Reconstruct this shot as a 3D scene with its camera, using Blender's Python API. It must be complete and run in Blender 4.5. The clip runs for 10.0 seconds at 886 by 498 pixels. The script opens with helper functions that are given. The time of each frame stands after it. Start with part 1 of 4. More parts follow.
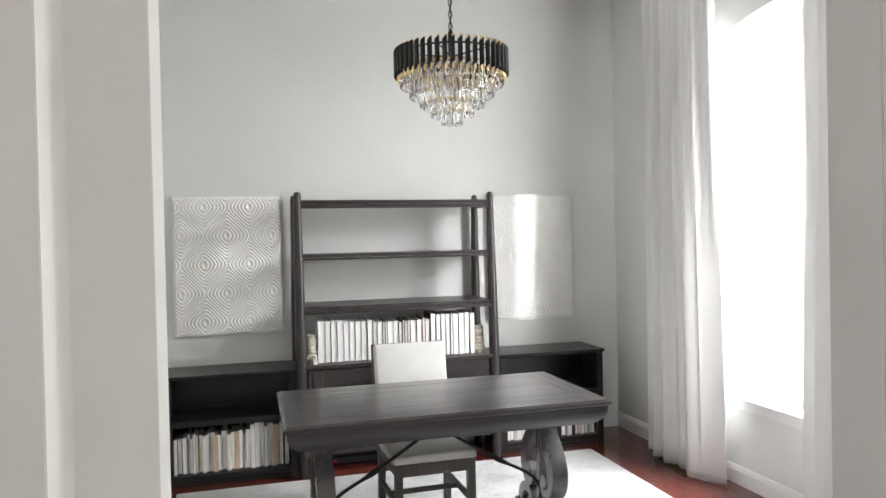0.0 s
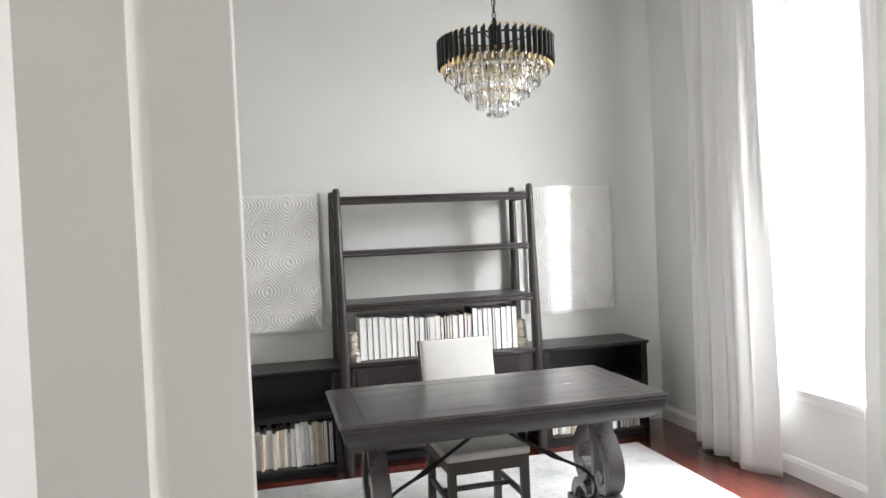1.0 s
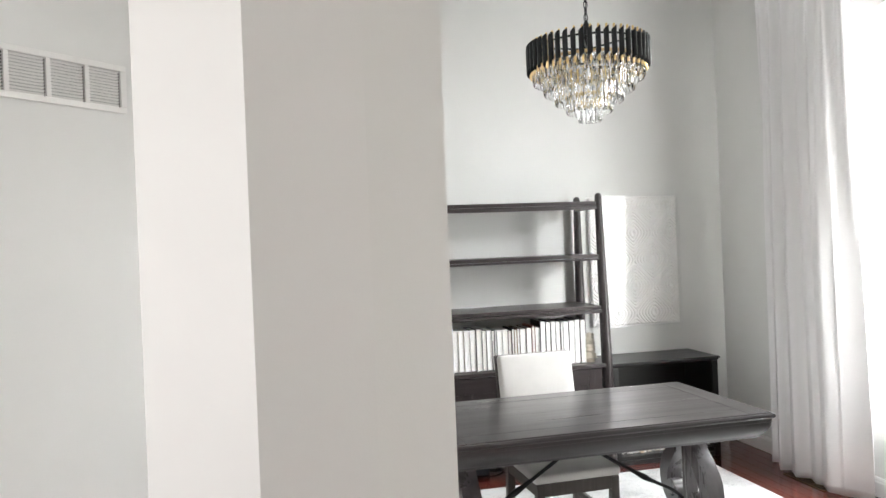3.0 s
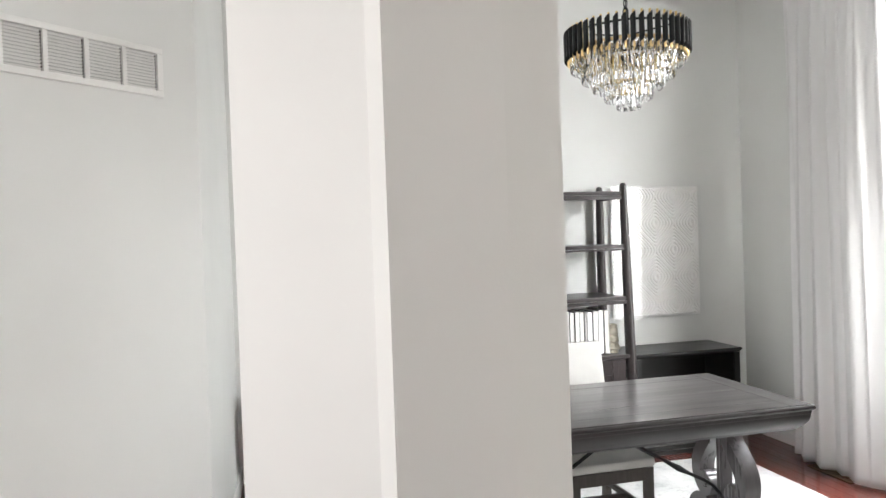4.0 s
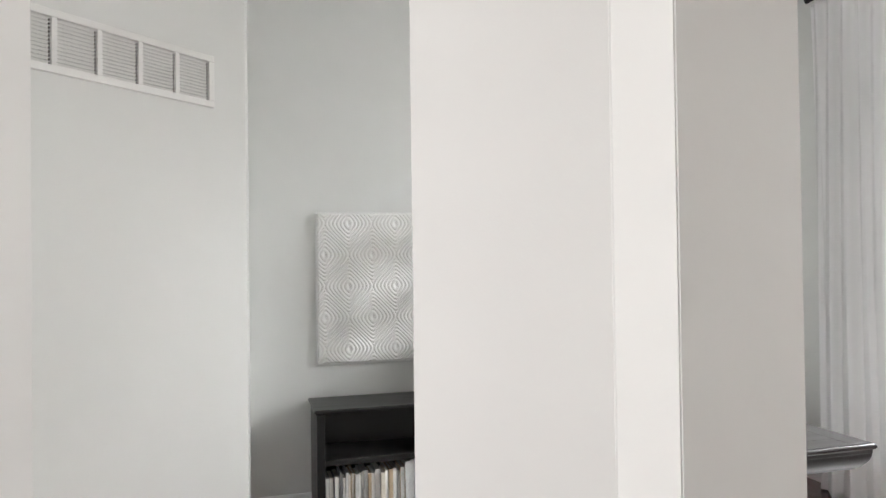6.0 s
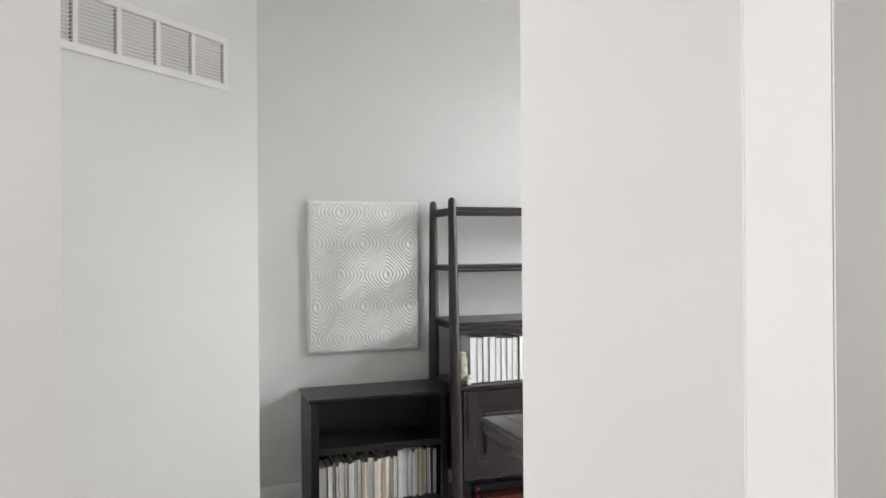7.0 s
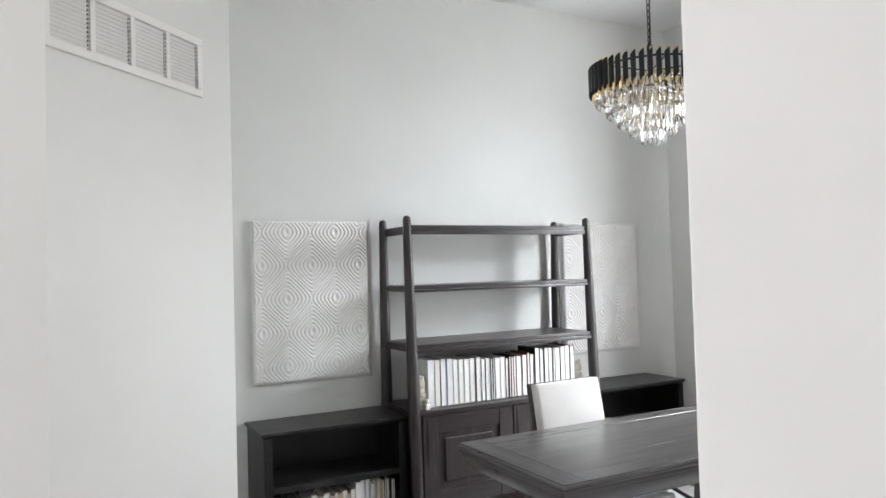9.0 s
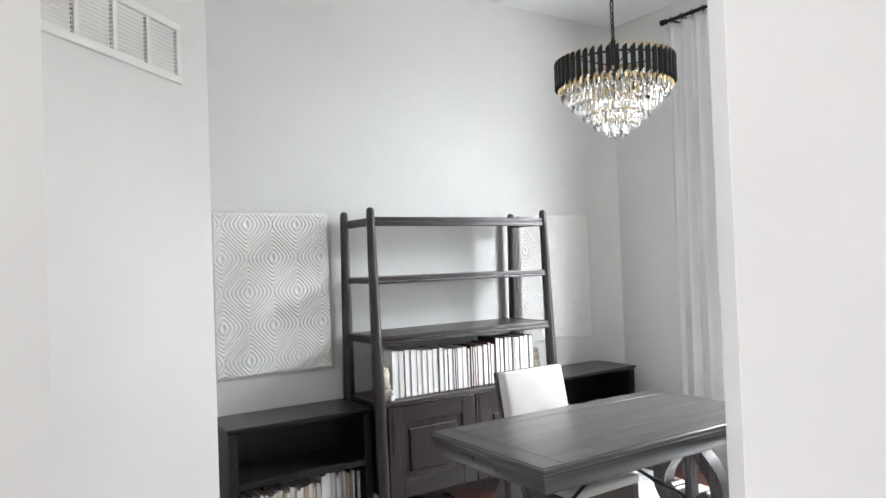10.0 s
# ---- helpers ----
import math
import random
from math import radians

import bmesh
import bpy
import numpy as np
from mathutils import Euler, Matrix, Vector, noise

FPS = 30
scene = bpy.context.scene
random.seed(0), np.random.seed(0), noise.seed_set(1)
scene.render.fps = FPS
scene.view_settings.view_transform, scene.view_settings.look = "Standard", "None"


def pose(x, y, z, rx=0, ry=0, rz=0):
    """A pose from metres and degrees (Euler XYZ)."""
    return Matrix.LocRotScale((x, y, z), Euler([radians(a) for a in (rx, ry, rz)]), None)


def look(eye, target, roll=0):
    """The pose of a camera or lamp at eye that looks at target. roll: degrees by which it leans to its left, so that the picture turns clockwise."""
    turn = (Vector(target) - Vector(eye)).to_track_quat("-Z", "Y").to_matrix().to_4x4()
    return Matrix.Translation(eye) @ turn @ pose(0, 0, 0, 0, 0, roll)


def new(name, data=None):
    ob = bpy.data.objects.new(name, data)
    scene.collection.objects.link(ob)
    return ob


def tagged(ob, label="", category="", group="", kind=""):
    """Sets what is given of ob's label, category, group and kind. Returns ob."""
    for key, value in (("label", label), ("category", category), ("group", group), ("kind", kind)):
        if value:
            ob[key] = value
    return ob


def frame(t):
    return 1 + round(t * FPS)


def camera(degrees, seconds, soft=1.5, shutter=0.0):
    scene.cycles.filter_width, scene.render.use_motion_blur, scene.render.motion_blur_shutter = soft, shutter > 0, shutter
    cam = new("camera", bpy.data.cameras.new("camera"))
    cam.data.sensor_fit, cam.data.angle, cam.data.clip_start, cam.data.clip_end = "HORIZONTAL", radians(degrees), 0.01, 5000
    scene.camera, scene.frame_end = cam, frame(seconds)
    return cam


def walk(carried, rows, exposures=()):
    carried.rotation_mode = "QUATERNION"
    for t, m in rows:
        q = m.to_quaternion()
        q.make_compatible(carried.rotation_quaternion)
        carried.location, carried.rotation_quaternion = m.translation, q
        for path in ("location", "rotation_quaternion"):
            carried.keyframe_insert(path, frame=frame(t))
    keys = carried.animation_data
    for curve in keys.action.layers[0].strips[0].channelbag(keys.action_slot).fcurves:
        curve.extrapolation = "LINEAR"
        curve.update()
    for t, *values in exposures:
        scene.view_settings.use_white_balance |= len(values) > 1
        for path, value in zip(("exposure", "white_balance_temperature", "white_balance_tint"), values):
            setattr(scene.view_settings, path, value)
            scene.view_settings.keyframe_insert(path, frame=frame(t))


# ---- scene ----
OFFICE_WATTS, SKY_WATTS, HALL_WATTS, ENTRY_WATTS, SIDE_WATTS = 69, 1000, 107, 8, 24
cam = camera(64.4, 10.0)
PATH = [
    (0, (-0.018, -0.314, 1.503), (0.518, 1.612, 1.477), -1.2),
    (0.5, (-0.097, -0.269, 1.494), (0.419, 1.663, 1.469), -2.3),
    (1, (-0.143, -0.218, 1.505), (0.342, 1.722, 1.465), -2.6),
    (1.5, (-0.184, -0.142, 1.512), (0.264, 1.807, 1.489), -2.6),
    (2, (-0.234, -0.068, 1.501), (0.177, 1.89, 1.502), -2.8),
    (2.5, (-0.319, -0.051, 1.51), (0.07, 1.911, 1.511), -2.7),
    (2.7, (-0.377, -0.032, 1.511), (0.056, 1.921, 1.513), -2.6),
    (4, (-0.633, 0.083, 1.507), (-0.165, 2.027, 1.477), -2.0),
    (4.5, (-0.689, 0.17, 1.495), (-0.236, 2.118, 1.502), -1.7),
    (5, (-0.741, 0.247, 1.495), (-0.304, 2.199, 1.536), -1.2),
    (5.5, (-0.816, 0.291, 1.531), (-0.363, 2.239, 1.568), -0.1),
    (5.7, (-0.857, 0.298, 1.532), (-0.368, 2.237, 1.566), -0.2),
    (6.8, (-1.121, 0.352, 1.518), (-0.469, 2.242, 1.528), -0.8),
    (7, (-1.146, 0.372, 1.519), (-0.478, 2.257, 1.522), -0.4),
    (7.5, (-1.2, 0.456, 1.497), (-0.488, 2.325, 1.514), -0.8),
    (8, (-1.238, 0.535, 1.504), (-0.502, 2.394, 1.563), -0.7),
    (8.5, (-1.304, 0.586, 1.506), (-0.467, 2.401, 1.567), -0.7),
    (9, (-1.421, 0.637, 1.508), (-0.478, 2.4, 1.57), -1.6),
    (9.5, (-1.518, 0.66, 1.5), (-0.492, 2.375, 1.558), -2.2),
    (10, (-1.575, 0.706, 1.496), (-0.473, 2.374, 1.536), -2.1),
]
walk(cam, [(t, look(eye, target, roll)) for t, eye, target, roll in PATH], [(0.0, 0.10, 6500, 10), (2.5, 0.28, 6500, 10), (5.5, 0.14, 6480, 10), (7.5, 0.10, 6340, 10), (8.5, 0.13, 6250, 10), (10.0, 0.32, 6230, 10)])


# ---- world and light ----
world = bpy.data.worlds.new("sky")
scene.world = world
world.use_nodes = True
wn, wl = world.node_tree.nodes, world.node_tree.links
sky = wn.new("ShaderNodeTexSky")
sky.sky_type, sky.sun_disc = "NISHITA", False
sky.sun_elevation, sky.sun_rotation = radians(48), radians(0)
wl.new(sky.outputs[0], wn["Background"].inputs[0])
wn["Background"].inputs[1].default_value = 0.12

sun = new("sun", bpy.data.lights.new("sun", "SUN"))
sun.data.energy, sun.data.angle, sun.data.color = 1.0, radians(15), (1.0, 0.96, 0.9)
sun.matrix_world = look((0, 12, 13.3), (0, 0, 0))


def window_light(name, eye, target, wide, high, watts, color):
    """The sky's light in a window's opening."""
    data = bpy.data.lights.new(name, "AREA")
    data.shape, data.size, data.size_y, data.energy, data.color = "RECTANGLE", wide, high, watts, color
    ob = new(name, data)
    ob.matrix_world = look(eye, target)
    return ob


window_light("office_window_light", (2.90, 2.85, 1.62), (0, 2.85, 1.62), 1.24, 2.14, OFFICE_WATTS, (0.99, 0.985, 0.98))
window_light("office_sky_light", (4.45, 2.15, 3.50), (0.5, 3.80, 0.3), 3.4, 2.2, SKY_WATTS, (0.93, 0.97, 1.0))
# lamps of three unseen windows, added to light the hall and the piers
window_light("hall_window_light", (-4.66, 0.95, 1.55), (0, 0.95, 1.55), 1.8, 2.3, HALL_WATTS, (1.0, 0.976, 0.962))
window_light("entry_window_light", (-3.10, -3.06, 1.55), (-3.10, 0, 1.55), 2.2, 2.3, ENTRY_WATTS, (1.0, 0.92, 0.87))
window_light("side_window_light", (3.01, -1.00, 1.55), (0, -1.00, 1.55), 1.5, 2.3, SIDE_WATTS, (1.0, 0.895, 0.82))


# ---- materials ----
class Mat:
    """A principled material with the few nodes that the surfaces here need."""

    def __init__(self, name, color, rough=0.5, metal=0.0, **extra):
        self.m = bpy.data.materials.new(name)
        self.m.use_nodes = True
        self.n, self.l = self.m.node_tree.nodes, self.m.node_tree.links
        self.b = self.n["Principled BSDF"]
        self.b.inputs["Base Color"].default_value = (*color, 1)
        self.b.inputs["Roughness"].default_value = rough
        self.b.inputs["Metallic"].default_value = metal
        for key, value in extra.items():
            self.b.inputs[key.replace("_", " ")].default_value = value
        self.color = color
        self.where = self.n.new("ShaderNodeTexCoord").outputs["Object"]
        self.bump_out = None

    def noise(self, scale, stretch=(1, 1, 1), detail=4.0, rough=0.55):
        mp = self.n.new("ShaderNodeMapping")
        mp.inputs["Scale"].default_value = stretch
        self.l.new(self.where, mp.inputs["Vector"])
        t = self.n.new("ShaderNodeTexNoise")
        t.inputs["Scale"].default_value, t.inputs["Detail"].default_value, t.inputs["Roughness"].default_value = scale, detail, rough
        self.l.new(mp.outputs[0], t.inputs["Vector"])
        return t.outputs["Fac"]

    def ramp(self, fac, stops):
        r = self.n.new("ShaderNodeValToRGB")
        while len(r.color_ramp.elements) < len(stops):
            r.color_ramp.elements.new(0.5)
        for e, (p, c) in zip(r.color_ramp.elements, stops):
            e.position, e.color = p, (*c, 1) if len(c) == 3 else c
        self.l.new(fac, r.inputs["Fac"])
        return r.outputs["Color"]

    def mix(self, fac, a, b, kind="MIX"):
        x = self.n.new("ShaderNodeMix")
        x.data_type, x.blend_type = "RGBA", kind
        for sock, v in ((x.inputs[0], fac), (x.inputs[6], a), (x.inputs[7], b)):
            if isinstance(v, (int, float)):
                sock.default_value = v
            elif isinstance(v, tuple):
                sock.default_value = (*v, 1)
            else:
                self.l.new(v, sock)
        return x.outputs[2]

    def paint(self, sock, name="Base Color"):
        self.l.new(sock, self.b.inputs[name])
        return self

    def gloss(self, fac, lo, hi):
        r = self.n.new("ShaderNodeMapRange")
        r.inputs["To Min"].default_value, r.inputs["To Max"].default_value = lo, hi
        self.l.new(fac, r.inputs["Value"])
        self.l.new(r.outputs[0], self.b.inputs["Roughness"])
        return self

    def bump(self, fac, strength, distance):
        k = self.n.new("ShaderNodeBump")
        k.inputs["Strength"].default_value, k.inputs["Distance"].default_value = strength, distance
        self.l.new(fac, k.inputs["Height"])
        if self.bump_out:
            self.l.new(self.bump_out, k.inputs["Normal"])
        self.bump_out = k.outputs[0]
        self.l.new(self.bump_out, self.b.inputs["Normal"])
        return self

    def random(self):
        return self.n.new("ShaderNodeObjectInfo").outputs["Random"]


def painted(name, color, rough=0.55, depth=0.0012):
    a = Mat(name, color, rough)
    lo, hi = tuple(c * 0.965 for c in color), tuple(min(1, c * 1.025) for c in color)
    a.paint(a.ramp(a.noise(1.3, detail=3), [(0.3, lo), (0.7, hi)]))
    a.gloss(a.noise(5), rough - 0.08, rough + 0.1)
    a.bump(a.noise(260, detail=3), 0.12, depth)
    return a.m


def wood(name, dark, light, rough, along="x", wear=0.0, wear_color=(0.2, 0.19, 0.19), grain=1.0, relief=0.12):
    a = Mat(name, dark, rough)
    s = {"x": (1.2, 18, 18), "y": (18, 1.2, 18), "z": (18, 18, 1.2)}[along]
    g = a.noise(3.2 * grain, s, 6, 0.6)
    blot = a.noise(2.6, detail=3)
    c = a.mix(blot, a.ramp(g, [(0.32, dark), (0.72, light)]), dark)
    c = a.mix(a.random(), c, a.mix(0.12, c, light))
    if wear:
        streak = a.noise(5, tuple(v * 0.55 for v in s), 5, 0.65)
        c = a.mix(a.ramp(streak, [(0.6, (0, 0, 0)), (0.78, (wear, wear, wear))]), c, wear_color)
    if relief < 0.03:
        # a satin, well-filled finish: soft smears, hardly any grain to feel
        a.paint(c).gloss(a.noise(3, tuple(v * 0.35 for v in s), 5, 0.65), rough - 0.10, rough + 0.20)
        a.b.inputs["Coat Weight"].default_value, a.b.inputs["Coat Roughness"].default_value = 0.8, rough - 0.05
        a.bump(a.noise(70, tuple(v * 0.08 for v in s), 2), 0.03, 0.0006)
        return a.m
    a.paint(c).gloss(a.noise(4, tuple(v * 0.4 for v in s), 5), rough - 0.06, rough + 0.10)
    a.bump(g, relief, 0.0012)
    a.bump(a.noise(60, detail=2), 0.05, 0.0008)
    return a.m


WALL = painted("wall_paint", (0.703, 0.705, 0.684))
CEIL = painted("ceiling_paint", (0.84, 0.84, 0.835), 0.8)
TRIM = painted("white_trim_paint", (0.80, 0.80, 0.79), 0.35, 0.0006)
GRILLE = painted("grille_enamel", (0.78, 0.775, 0.75), 0.4, 0.0004)
DUCT_SHADE = Mat("duct_shade_black", (0.02, 0.02, 0.02), 0.9).m
DESK = wood("desk_wood", (0.026, 0.022, 0.0235), (0.042, 0.037, 0.039), 0.27, "x", 0.10, (0.15, 0.145, 0.15), 1.0, 0.02)
DESK_Y = wood("desk_wood_cross", (0.026, 0.022, 0.0235), (0.042, 0.037, 0.039), 0.27, "y", 0.10, (0.15, 0.145, 0.15), 1.0, 0.02)
DESK_LEG = wood("desk_leg_wood", (0.062, 0.055, 0.057), (0.105, 0.096, 0.099), 0.24, "z", 0.03, (0.2, 0.19, 0.19), 1.0, 0.02)
SHELF = wood("shelf_wood", (0.019, 0.0148, 0.0146), (0.056, 0.0435, 0.0435), 0.30, "x", 0.48, (0.22, 0.18, 0.19))
SHELF_Z = wood("shelf_wood_upright", (0.019, 0.0148, 0.0146), (0.056, 0.0435, 0.0435), 0.28, "z", 0.40, (0.22, 0.18, 0.19))
CASE = wood("bookcase_wood", (0.006, 0.0063, 0.0059), (0.016, 0.0162, 0.0156), 0.30, "x", 0.08)
CASE_Z = wood("bookcase_wood_upright", (0.006, 0.0062, 0.0058), (0.015, 0.015, 0.0145), 0.30, "z", 0.08)
LEG = wood("chair_wood", (0.055, 0.046, 0.041), (0.105, 0.090, 0.082), 0.45, "z")
IRON = Mat("wrought_iron", (0.02, 0.02, 0.021), 0.5, 0.6).m
BLACK = Mat("black_enamel", (0.012, 0.014, 0.014), 0.32, 0.2).m
GOLD = Mat("polished_brass", (0.76, 0.57, 0.27), 0.30, 1.0).m
CRYSTAL = Mat("cut_crystal", (1, 1, 1), 0.10, 0.0, IOR=1.34, Transmission_Weight=1.0).m
GLASS = Mat("window_glass", (1, 1, 1), 0.0, 0.0, IOR=1.45, Transmission_Weight=1.0).m


def acrylic_material():
    """A thin clear sheet: it lets the panel through and mirrors a little of the room."""
    m = bpy.data.materials.new("clear_acrylic")
    m.use_nodes = True
    n, l = m.node_tree.nodes, m.node_tree.links
    n.remove(n["Principled BSDF"])
    t, g, x = n.new("ShaderNodeBsdfTransparent"), n.new("ShaderNodeBsdfGlossy"), n.new("ShaderNodeMixShader")
    g.inputs["Roughness"].default_value = 0.015
    x.inputs[0].default_value = 0.026
    l.new(t.outputs[0], x.inputs[1])
    l.new(g.outputs[0], x.inputs[2])
    l.new(x.outputs[0], n["Material Output"].inputs["Surface"])
    return m


ACRYLIC = acrylic_material()


def plaster_material():
    a = Mat("white_plaster", (0.84, 0.83, 0.81), 0.5)
    a.paint(a.ramp(a.noise(4, detail=4), [(0.3, (0.81, 0.795, 0.77)), (0.7, (0.87, 0.865, 0.85))]))
    a.bump(a.noise(180, detail=3), 0.15, 0.001)
    return a.m


def floor_material():
    a = Mat("cherry_floor", (0.2, 0.04, 0.025), 0.2, Coat_Weight=0.5, Coat_Roughness=0.12)
    g = a.noise(4, (16, 1.1, 16), 6, 0.6)
    c = a.ramp(g, [(0.3, (0.066, 0.0105, 0.0065)), (0.7, (0.138, 0.025, 0.015))])
    c = a.mix(a.random(), c, a.mix(0.55, c, (0.10, 0.016, 0.010)))
    a.paint(c).gloss(a.noise(3), 0.12, 0.22).bump(g, 0.05, 0.0005)
    return a.m


def rug_material():
    a = Mat("distressed_rug_wool", (0.6, 0.6, 0.58), 0.95, Sheen_Weight=0.2)
    blot = a.noise(3.5, detail=6, rough=0.7)
    fleck = a.noise(26, (1, 1.8, 1), 5, 0.7)
    c = a.ramp(blot, [(0.34, (0.33, 0.33, 0.328)), (0.48, (0.46, 0.46, 0.452)), (0.66, (0.54, 0.537, 0.525))])
    c = a.mix(a.ramp(fleck, [(0.58, (0, 0, 0)), (0.70, (0.8, 0.8, 0.8))]), c, (0.12, 0.12, 0.13))
    speck = a.noise(75, (1, 1.4, 1), 3, 0.6)
    c = a.mix(a.ramp(speck, [(0.60, (0, 0, 0)), (0.72, (0.75, 0.75, 0.75))]), c, (0.10, 0.10, 0.11))
    a.paint(c).bump(a.noise(420, detail=2), 0.5, 0.004)
    return a.m


def cloth(name, color, scale=900, strength=0.35, **extra):
    a = Mat(name, color, 0.9, Sheen_Weight=0.25, **extra)
    a.paint(a.ramp(a.noise(6, detail=4), [(0.3, tuple(c * 0.94 for c in color)), (0.7, tuple(min(1, c * 1.04) for c in color))]))
    a.bump(a.noise(scale, (1, 1, 0.35), 2), strength, 0.0015)
    return a.m


def curtain_material():
    """Linen that lets some daylight through."""
    m = bpy.data.materials.new("curtain_linen")
    m.use_nodes = True
    n, l = m.node_tree.nodes, m.node_tree.links
    n.remove(n["Principled BSDF"])
    d, t, x = n.new("ShaderNodeBsdfDiffuse"), n.new("ShaderNodeBsdfTranslucent"), n.new("ShaderNodeMixShader")
    tc, tex, rp, bp = n.new("ShaderNodeTexCoord"), n.new("ShaderNodeTexNoise"), n.new("ShaderNodeValToRGB"), n.new("ShaderNodeBump")
    tex.inputs["Scale"].default_value = 300
    l.new(tc.outputs["Object"], tex.inputs["Vector"])
    l.new(tex.outputs["Fac"], rp.inputs["Fac"])
    rp.color_ramp.elements[0].color, rp.color_ramp.elements[1].color = (0.75, 0.74, 0.735, 1), (0.83, 0.825, 0.82, 1)
    l.new(tex.outputs["Fac"], bp.inputs["Height"])
    bp.inputs["Strength"].default_value, bp.inputs["Distance"].default_value = 0.2, 0.001
    for s in (d, t):
        l.new(rp.outputs["Color"], s.inputs["Color"])
    l.new(bp.outputs[0], d.inputs["Normal"])
    x.inputs[0].default_value = 0.065
    l.new(d.outputs[0], x.inputs[1])
    l.new(t.outputs[0], x.inputs[2])
    l.new(x.outputs[0], n["Material Output"].inputs["Surface"])
    return m


def paper_material():
    a = Mat("book_pages", (0.78, 0.77, 0.74), 0.85)
    c = a.ramp(a.noise(60, (18, 1, 0.3), 3), [(0.3, (0.74, 0.735, 0.72)), (0.7, (0.88, 0.88, 0.87))])
    c = a.mix(a.random(), c, a.mix(0.4, c, (0.72, 0.66, 0.54)))
    a.paint(c).bump(a.noise(90, (25, 1, 0.2), 3), 0.3, 0.001)
    return a.m


PLASTER, FLOOR, RUG, CURTAIN, PAGES = plaster_material(), floor_material(), rug_material(), curtain_material(), paper_material()
LINEN = cloth("ivory_upholstery", (0.64, 0.625, 0.60), 700)
STONE = cloth("aged_cream_stone", (0.46, 0.42, 0.34), 80, 0.5)
COVERS = {}


def cover_material(color):
    if color not in COVERS:
        a = Mat("book_cover", color, 0.55)
        a.paint(a.ramp(a.noise(9, detail=4), [(0.3, tuple(c * 0.85 for c in color)), (0.7, tuple(min(1, c * 1.1) for c in color))]))
        a.bump(a.noise(300), 0.1, 0.0006)
        COVERS[color] = a.m
    return COVERS[color]


# ---- mesh helpers ----
def add_box(bm, x0, x1, y0, y1, z0, z1, bevel=0.0, seg=1):
    m = Matrix.LocRotScale(((x0 + x1) / 2, (y0 + y1) / 2, (z0 + z1) / 2), None, (abs(x1 - x0), abs(y1 - y0), abs(z1 - z0)))
    made = bmesh.ops.create_cube(bm, size=1, matrix=m)["verts"]
    if bevel:
        edges = list({e for v in made for e in v.link_edges})
        bmesh.ops.bevel(bm, geom=edges, offset=bevel, segments=seg, affect="EDGES", profile=0.6)


def add_prism(bm, poly, a, b, axis="z"):
    """A prism over a polygon: of (x, y) along z, of (y, z) along x, of (x, z) along y."""
    put = {"z": lambda p, h: (p[0], p[1], h), "x": lambda p, h: (h, p[0], p[1]), "y": lambda p, h: (p[0], h, p[1])}[axis]
    lo, hi = [bm.verts.new(put(p, a)) for p in poly], [bm.verts.new(put(p, b)) for p in poly]
    bm.faces.new(lo[::-1]), bm.faces.new(hi)
    for i in range(len(poly)):
        j = (i + 1) % len(poly)
        bm.faces.new((lo[i], lo[j], hi[j], hi[i]))


def add_lathe(bm, profile, seg=16, at=(0, 0, 0), top=(0, 0)):
    """A turned body; top shifts the profile's end sideways, so that posts can lean."""
    z0, z1 = profile[0][1], profile[-1][1]
    rings = []
    for r, z in profile:
        k = (z - z0) / (z1 - z0) if z1 != z0 else 0
        cx, cy = at[0] + top[0] * k, at[1] + top[1] * k
        rings.append([bm.verts.new((cx + r * math.cos(2 * math.pi * i / seg), cy + r * math.sin(2 * math.pi * i / seg), at[2] + z)) for i in range(seg)])
    for a, b in zip(rings, rings[1:]):
        for i in range(seg):
            bm.faces.new((a[i], a[(i + 1) % seg], b[(i + 1) % seg], b[i]))
    bm.faces.new(rings[0][::-1]), bm.faces.new(rings[-1])


def add_tube(bm, points, radius, seg=8, closed=False):
    """A round bar along points; radius may be a number or one for each point."""
    pts = [Vector(p) for p in points]
    n = len(pts)
    rings = []
    for i, p in enumerate(pts):
        a, b = pts[(i - 1) % n] if closed or i else p, pts[(i + 1) % n] if closed or i < n - 1 else p
        d = (b - a).normalized()
        u = d.cross(Vector((0, 0, 1)) if abs(d.z) < 0.95 else Vector((0, 1, 0))).normalized()
        v = d.cross(u)
        r = radius[i] if isinstance(radius, (list, tuple)) else radius
        rings.append([bm.verts.new(p + r * (math.cos(2 * math.pi * k / seg) * u + math.sin(2 * math.pi * k / seg) * v)) for k in range(seg)])
    pairs = list(zip(rings, rings[1:])) + ([(rings[-1], rings[0])] if closed else [])
    for a, b in pairs:
        for k in range(seg):
            bm.faces.new((a[k], a[(k + 1) % seg], b[(k + 1) % seg], b[k]))
    if not closed:
        bm.faces.new(rings[0][::-1]), bm.faces.new(rings[-1])


def smooth_line(points, steps=6):
    """A Catmull-Rom line through the points."""
    pts = [Vector(p) for p in points]
    pts = [pts[0] * 2 - pts[1]] + pts + [pts[-1] * 2 - pts[-2]]
    out = []
    for a, b, c, d in zip(pts, pts[1:], pts[2:], pts[3:]):
        for k in range(steps):
            t = k / steps
            out.append(0.5 * (2 * b + (c - a) * t + (2 * a - 5 * b + 4 * c - d) * t * t + (3 * b - a - 3 * c + d) * t ** 3))
    return out + [pts[-2]]


